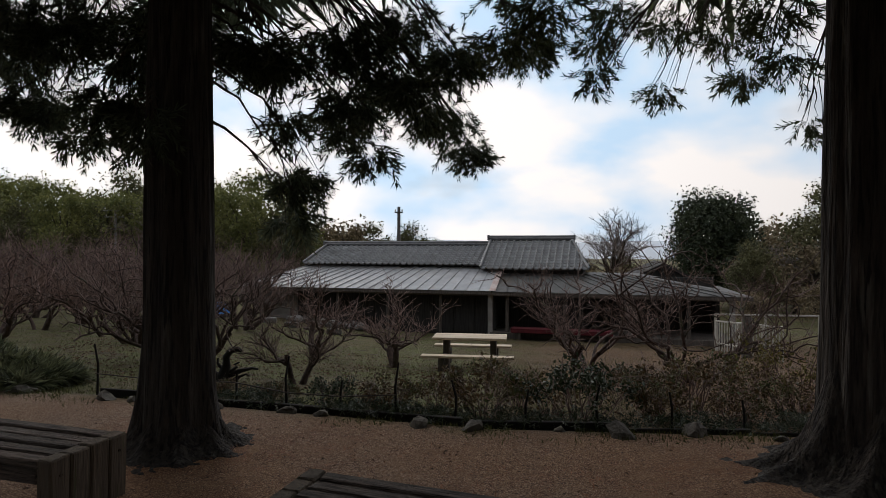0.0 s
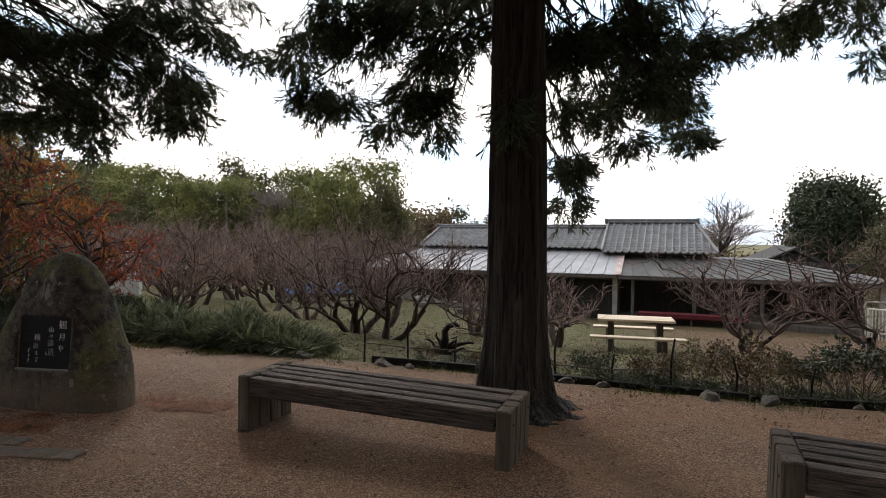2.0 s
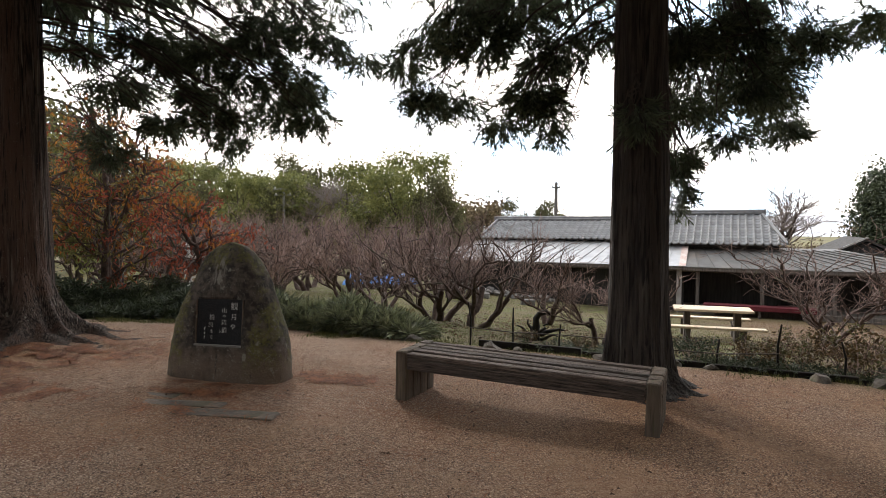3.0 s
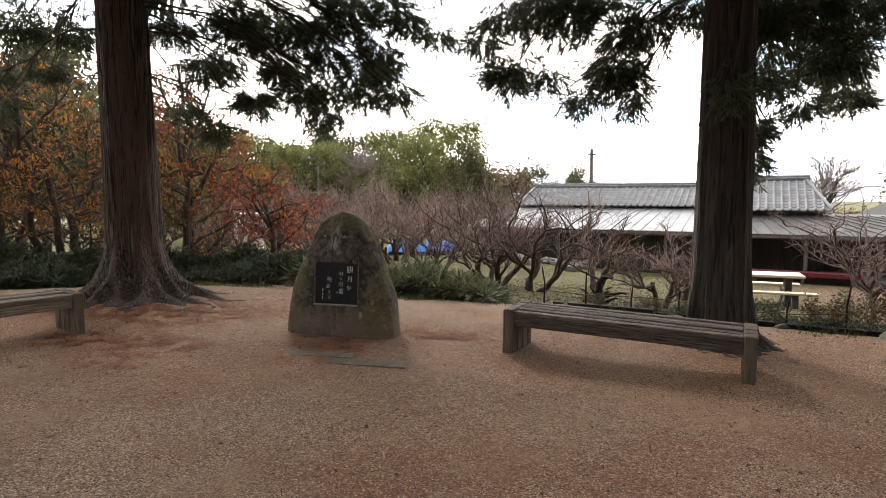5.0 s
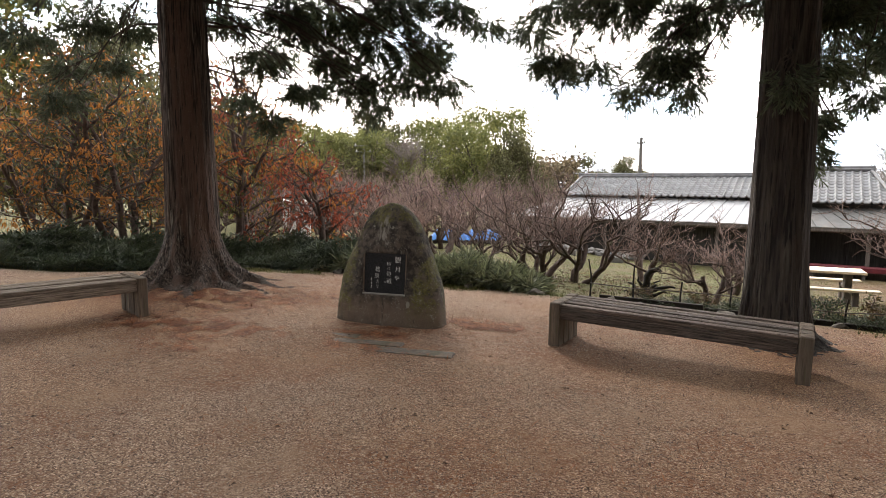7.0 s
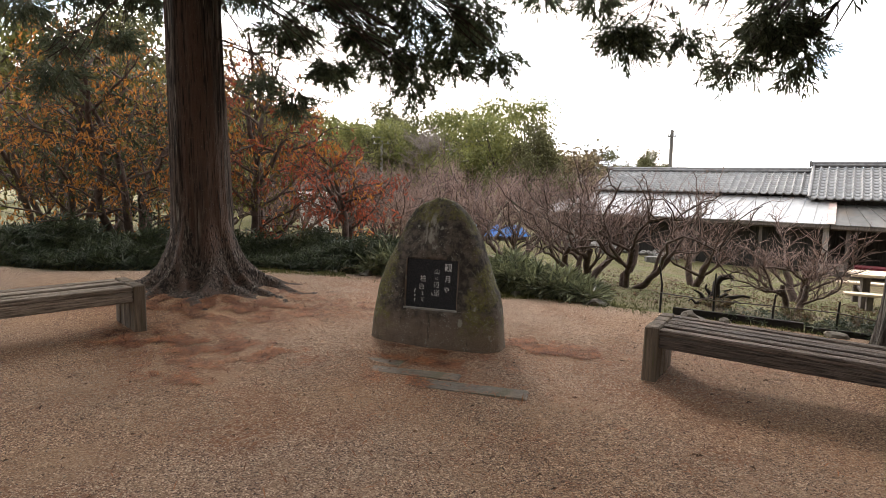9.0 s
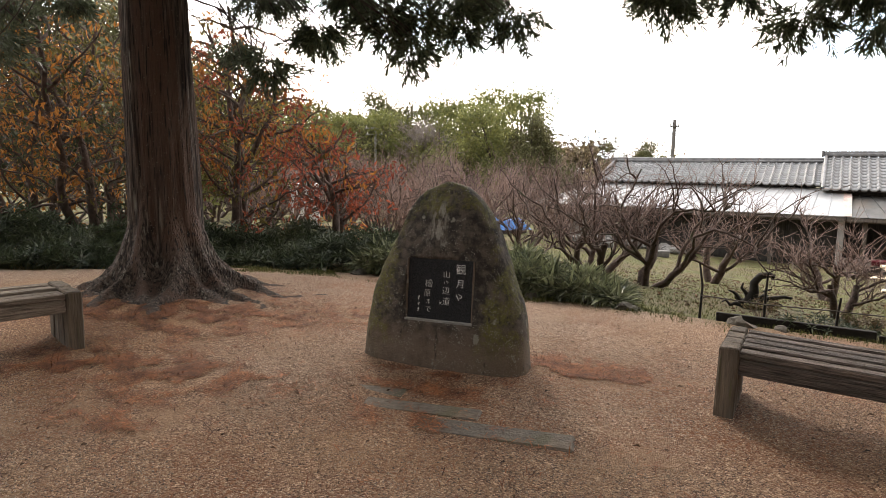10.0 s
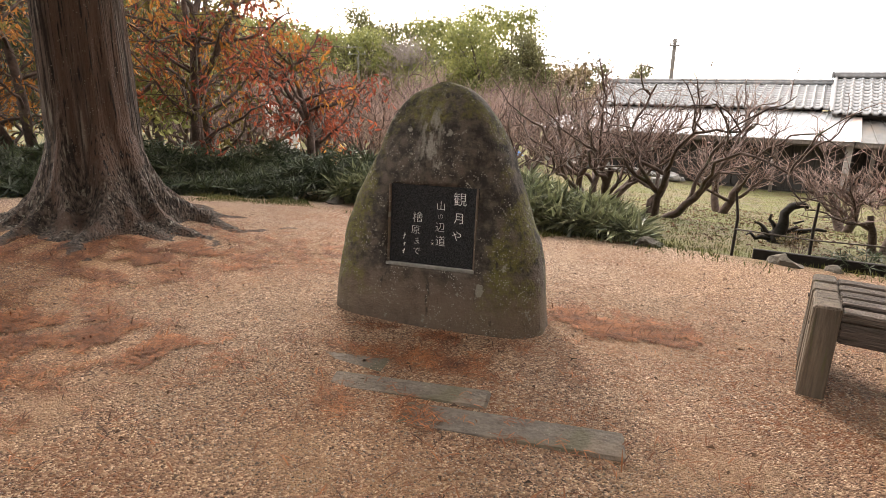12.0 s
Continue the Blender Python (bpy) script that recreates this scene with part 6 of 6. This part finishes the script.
sh_1 = place(shrub(71, 0.62, 1.1, M_NANDINA, "thin bronze-leaved shrub at the court edge", 900, 0.06), 0.4, 5.75)
sh_2 = place(shrub(72, 0.72, 1.2, M_SHRUB, "dark green shrub at the court edge", 1100, 0.065), 1.4, 5.7)
sh_3 = place(shrub(73, 0.8, 1.3, M_NANDINA, "taller bronze and green shrub on the slope", 700, 0.06), 2.9, 6.6)
sh_4 = place(shrub(74, 1.0, 1.4, M_OLIVE, "olive autumn shrub on the slope", 700, 0.06), 4.3, 6.9)
for src, x, y, turn, s in ((sh_1, 1.2, 6.4, 40, 1.0), (sh_3, 0.6, 8.0, 140, 0.9), (sh_1, 2.4, 6.5, 310, 1.1), (sh_3, 3.9, 7.6, 60, 1.1), (sh_1, 4.6, 6.3, 15, 1.2), (sh_4, 5.0, 9.2, 60, 0.8), (sh_1, -1.9, 6.2, 15, 0.6), (sh_1, -0.6, 5.85, 40, 0.9), (sh_2, -1.3, 6.05, 90, 0.7), (sh_1, -2.6, 6.4, 120, 0.55), (sh_1, -0.1, 6.3, 200, 0.9), (sh_1, 2.2, 5.75, 70, 1.0), (sh_1, 3.0, 5.7, 10, 0.8),
                           (sh_1, 3.7, 5.9, 150, 1.1), (sh_3, 1.9, 7.2, 100, 0.9), (sh_2, 2.5, 7.9, 20, 0.9), (sh_3, 3.6, 8.6, 220, 0.9), (sh_1, 0.9, 7.0, 260, 0.9),
                           (sh_1, -3.4, 7.0, 200, 0.5), (sh_3, 7.8, 14.5, 20, 0.8), (sh_2, 8.6, 16.0, 220, 0.9), (sh_4, 11.5, 16.5, 20, 0.9), (sh_3, 12.8, 17.5, 80, 1.0)):
    another(src, x, y, turn, s * 0.78)


def grass():
    """Blades over the slope, with a few short tufts on the court."""
    rng = np.random.default_rng(81)
    n = 75000
    x = rng.uniform(-16, 9, n)
    d = rng.uniform(0, 1, n) ** 1.6 * 15 + 0.3
    y = np.array([edge_y(a) for a in x]) + d
    keep = np.array([noise.noise(Vector((a * 0.6, b * 0.6, 9))) > -0.28 + 0.5 * min(1, max(0, (a - 0.3) / 2.5)) for a, b in zip(x, y)])
    x, y = x[keep], y[keep]
    ex = np.concatenate([rng.uniform(-10.2, -5.6, 9000), rng.uniform(-5.6, 4.6, 5200)])
    ey = np.array([edge_y(a) for a in ex]) + rng.normal(size=14200) * 0.17 - np.where(np.arange(14200) < 9000, 0.20, 0.06)
    clumps = np.array([noise.noise(Vector((a * 1.6, b * 1.6, 12))) > -0.05 for a, b in zip(ex, ey)])
    ex, ey = ex[clumps], ey[clumps]
    tx_, ty_ = -7.95 + rng.normal(size=160) * 0.07, 3.2 + rng.normal(size=160) * 0.05
    ux, uy = -7.25 + rng.normal(size=40) * 0.03, 2.3 + rng.normal(size=40) * 0.03
    x, y = np.concatenate([x, ex, tx_, ux]), np.concatenate([y, ey, ty_, uy])
    pos = np.array([(a, b, ground_z(a, b)) for a, b in zip(x, y)])
    blade = (np.array([(0, -0.10, 0), (0, 0.10, 0), (1, 0, 0)]), np.array([(0, 1, 2)]))
    dirs = rng.normal(size=(len(pos), 3)) * 0.45 + np.array([0, 0, 1.0])
    v, f = scatter(blade, pos, turns(dirs, rng), rng.uniform(0.018, 0.055, len(pos)) * np.where(np.arange(len(pos)) >= len(pos) - 200, 0.3, 1.0))
    return tagged(part("grass", fast_mesh("grass", v, f), M_GRASS), "rough yellowing grass on the orchard slope", "grass", kind="stuff")


grass()


def loose_pebbles():
    rng = np.random.default_rng(82)
    x, y = rng.uniform(-9.5, 2.0, 14000), rng.uniform(-0.5, 5.6, 14000)
    x, y = np.concatenate([x, rng.uniform(-9.0, -3.2, 62000)]), np.concatenate([y, rng.uniform(1.0, 4.6, 62000)])
    x, y = np.concatenate([x, rng.uniform(-8.5, 0.5, 60000)]), np.concatenate([y, rng.uniform(-1.2, 2.6, 60000)])
    keep = np.array([noise.noise(Vector((a * 0.9, b * 0.9, 2))) > -0.25 and b < edge_y(a) - 0.2 for a, b in zip(x, y)])
    pos = np.array([(a, b, ground_z(a, b) + 0.001) for a, b in zip(x[keep], y[keep])])
    octa = (np.array([(1, 0, 0), (0.2, 0.8, 0), (-0.9, 0.1, 0), (-0.1, -0.7, 0), (0.1, 0, 0.75)], dtype=float),
            np.array([(0, 1, 4), (1, 2, 4), (2, 3, 4), (3, 0, 4)]))
    dirs = rng.normal(size=(len(pos), 3)) * np.array([1, 1, 0.2])
    v, f = scatter(octa, pos, turns(dirs, rng, False), 0.0020 + 0.0045 * rng.uniform(0, 1, len(pos)) ** 2.4)
    return tagged(part("gravel", fast_mesh("gravel", v, f), M_PEBBLE), "loose pale pebbles on the court", "gravel", kind="stuff")


loose_pebbles()


def litter():
    """Fallen cedar sprays in drifts round the roots, the monument and the benches."""
    rng = np.random.default_rng(83)
    drifts = ((-8.7, 3.65, 0.7, 0.3, 900), (-9.4, 3.35, 0.8, 0.22, 600), (-8.0, 3.9, 0.6, 0.3, 500), (-7.7, 2.55, 0.8, 0.26, 1500), (-8.4, 2.3, 0.5, 0.2, 500), (-7.4, 1.9, 0.5, 0.3, 360), (-8.5, 4.0, 0.8, 0.7, 1800), (-8.2, 3.2, 0.6, 0.4, 300), (-9.3, 3.6, 0.9, 0.3, 400), (-7.2, 4.6, 1.1, 0.6, 1100), (-5.1, 3.75, 0.55, 0.25, 900), (-5.9, 2.95, 0.6, 0.12, 260),
              (-5.7, 2.45, 0.7, 0.14, 200), (-3.0, 4.2, 1.0, 0.5, 420), (-1.4, 4.2, 1.0, 0.5, 320), (1.0, 3.6, 1.6, 0.8, 420), (-5.0, 1.6, 2.6, 1.4, 420), (-2.0, 0.8, 2.4, 1.4, 300), (-5.9, 3.22, 0.5, 0.06, 160))
    sets = []
    needle = (np.array([(0, -0.03, 0), (0, 0.03, 0), (0.5, 0.035, 0.06), (0.5, -0.035, 0.06), (1, 0, 0)]), np.array([(0, 1, 2), (0, 2, 3), (3, 2, 4)]))
    for x, y, w, d, count in drifts:
        count = int(count * 9.0)
        px, py = x + rng.normal(size=count) * w * 0.6, y + rng.normal(size=count) * d * 0.6
        clump = np.array([noise.noise(Vector((a * 5, b * 5, 3))) + 0.6 * noise.noise(Vector((a * 14, b * 14, 5))) > 0.04 for a, b in zip(px, py)])
        px, py = px[clump], py[clump]
        count = len(px)
        pos = np.array([(a, b, ground_z(a, b) + rng.uniform(0.003, 0.012)) for a, b in zip(px, py)])
        dirs = rng.normal(size=(count, 3)) * np.array([1, 1, 0.08])
        sets.append(scatter(needle, pos, turns(dirs, rng, False), rng.uniform(0.02, 0.085, count)))
    v, f = merge(sets)
    return tagged(part("needle_litter", fast_mesh("needle_litter", v, f), M_NEEDLE), "rust-brown fallen cedar sprays in drifts", "leaf litter", kind="stuff")


litter()


def debris():
    """Dry curled leaves and cones dropped over the court."""
    rng = np.random.default_rng(84)
    n = 1500
    x, y = rng.uniform(-9.0, 2.4, n), rng.uniform(-0.9, 5.4, n)
    sx = np.concatenate([rng.uniform(-0.5, 9.0, 3000), rng.uniform(-9.0, 0.0, 3200)])
    sy = np.concatenate([rng.uniform(5.3, 13.0, 3000), rng.uniform(7.2, 15.0, 3200)])
    x, y, n = np.concatenate([x, sx]), np.concatenate([y, sy]), 7700
    pos = np.array([(a, b, ground_z(a, b) + 0.006) for a, b in zip(x, y)])
    dirs = rng.normal(size=(n, 3)) * np.array([1, 1, 0.25])
    v, f = scatter(leaf(1, 0.5, 0.22), pos, turns(dirs, rng, False), np.concatenate([rng.uniform(0.010, 0.042, 1500), rng.uniform(0.03, 0.08, 6200)]))
    return tagged(part("fallen_leaves", fast_mesh("fallen_leaves", v, f), M_DRYLEAF), "dry brown leaves scattered over gravel and slope", "leaf litter", kind="stuff")


debris()
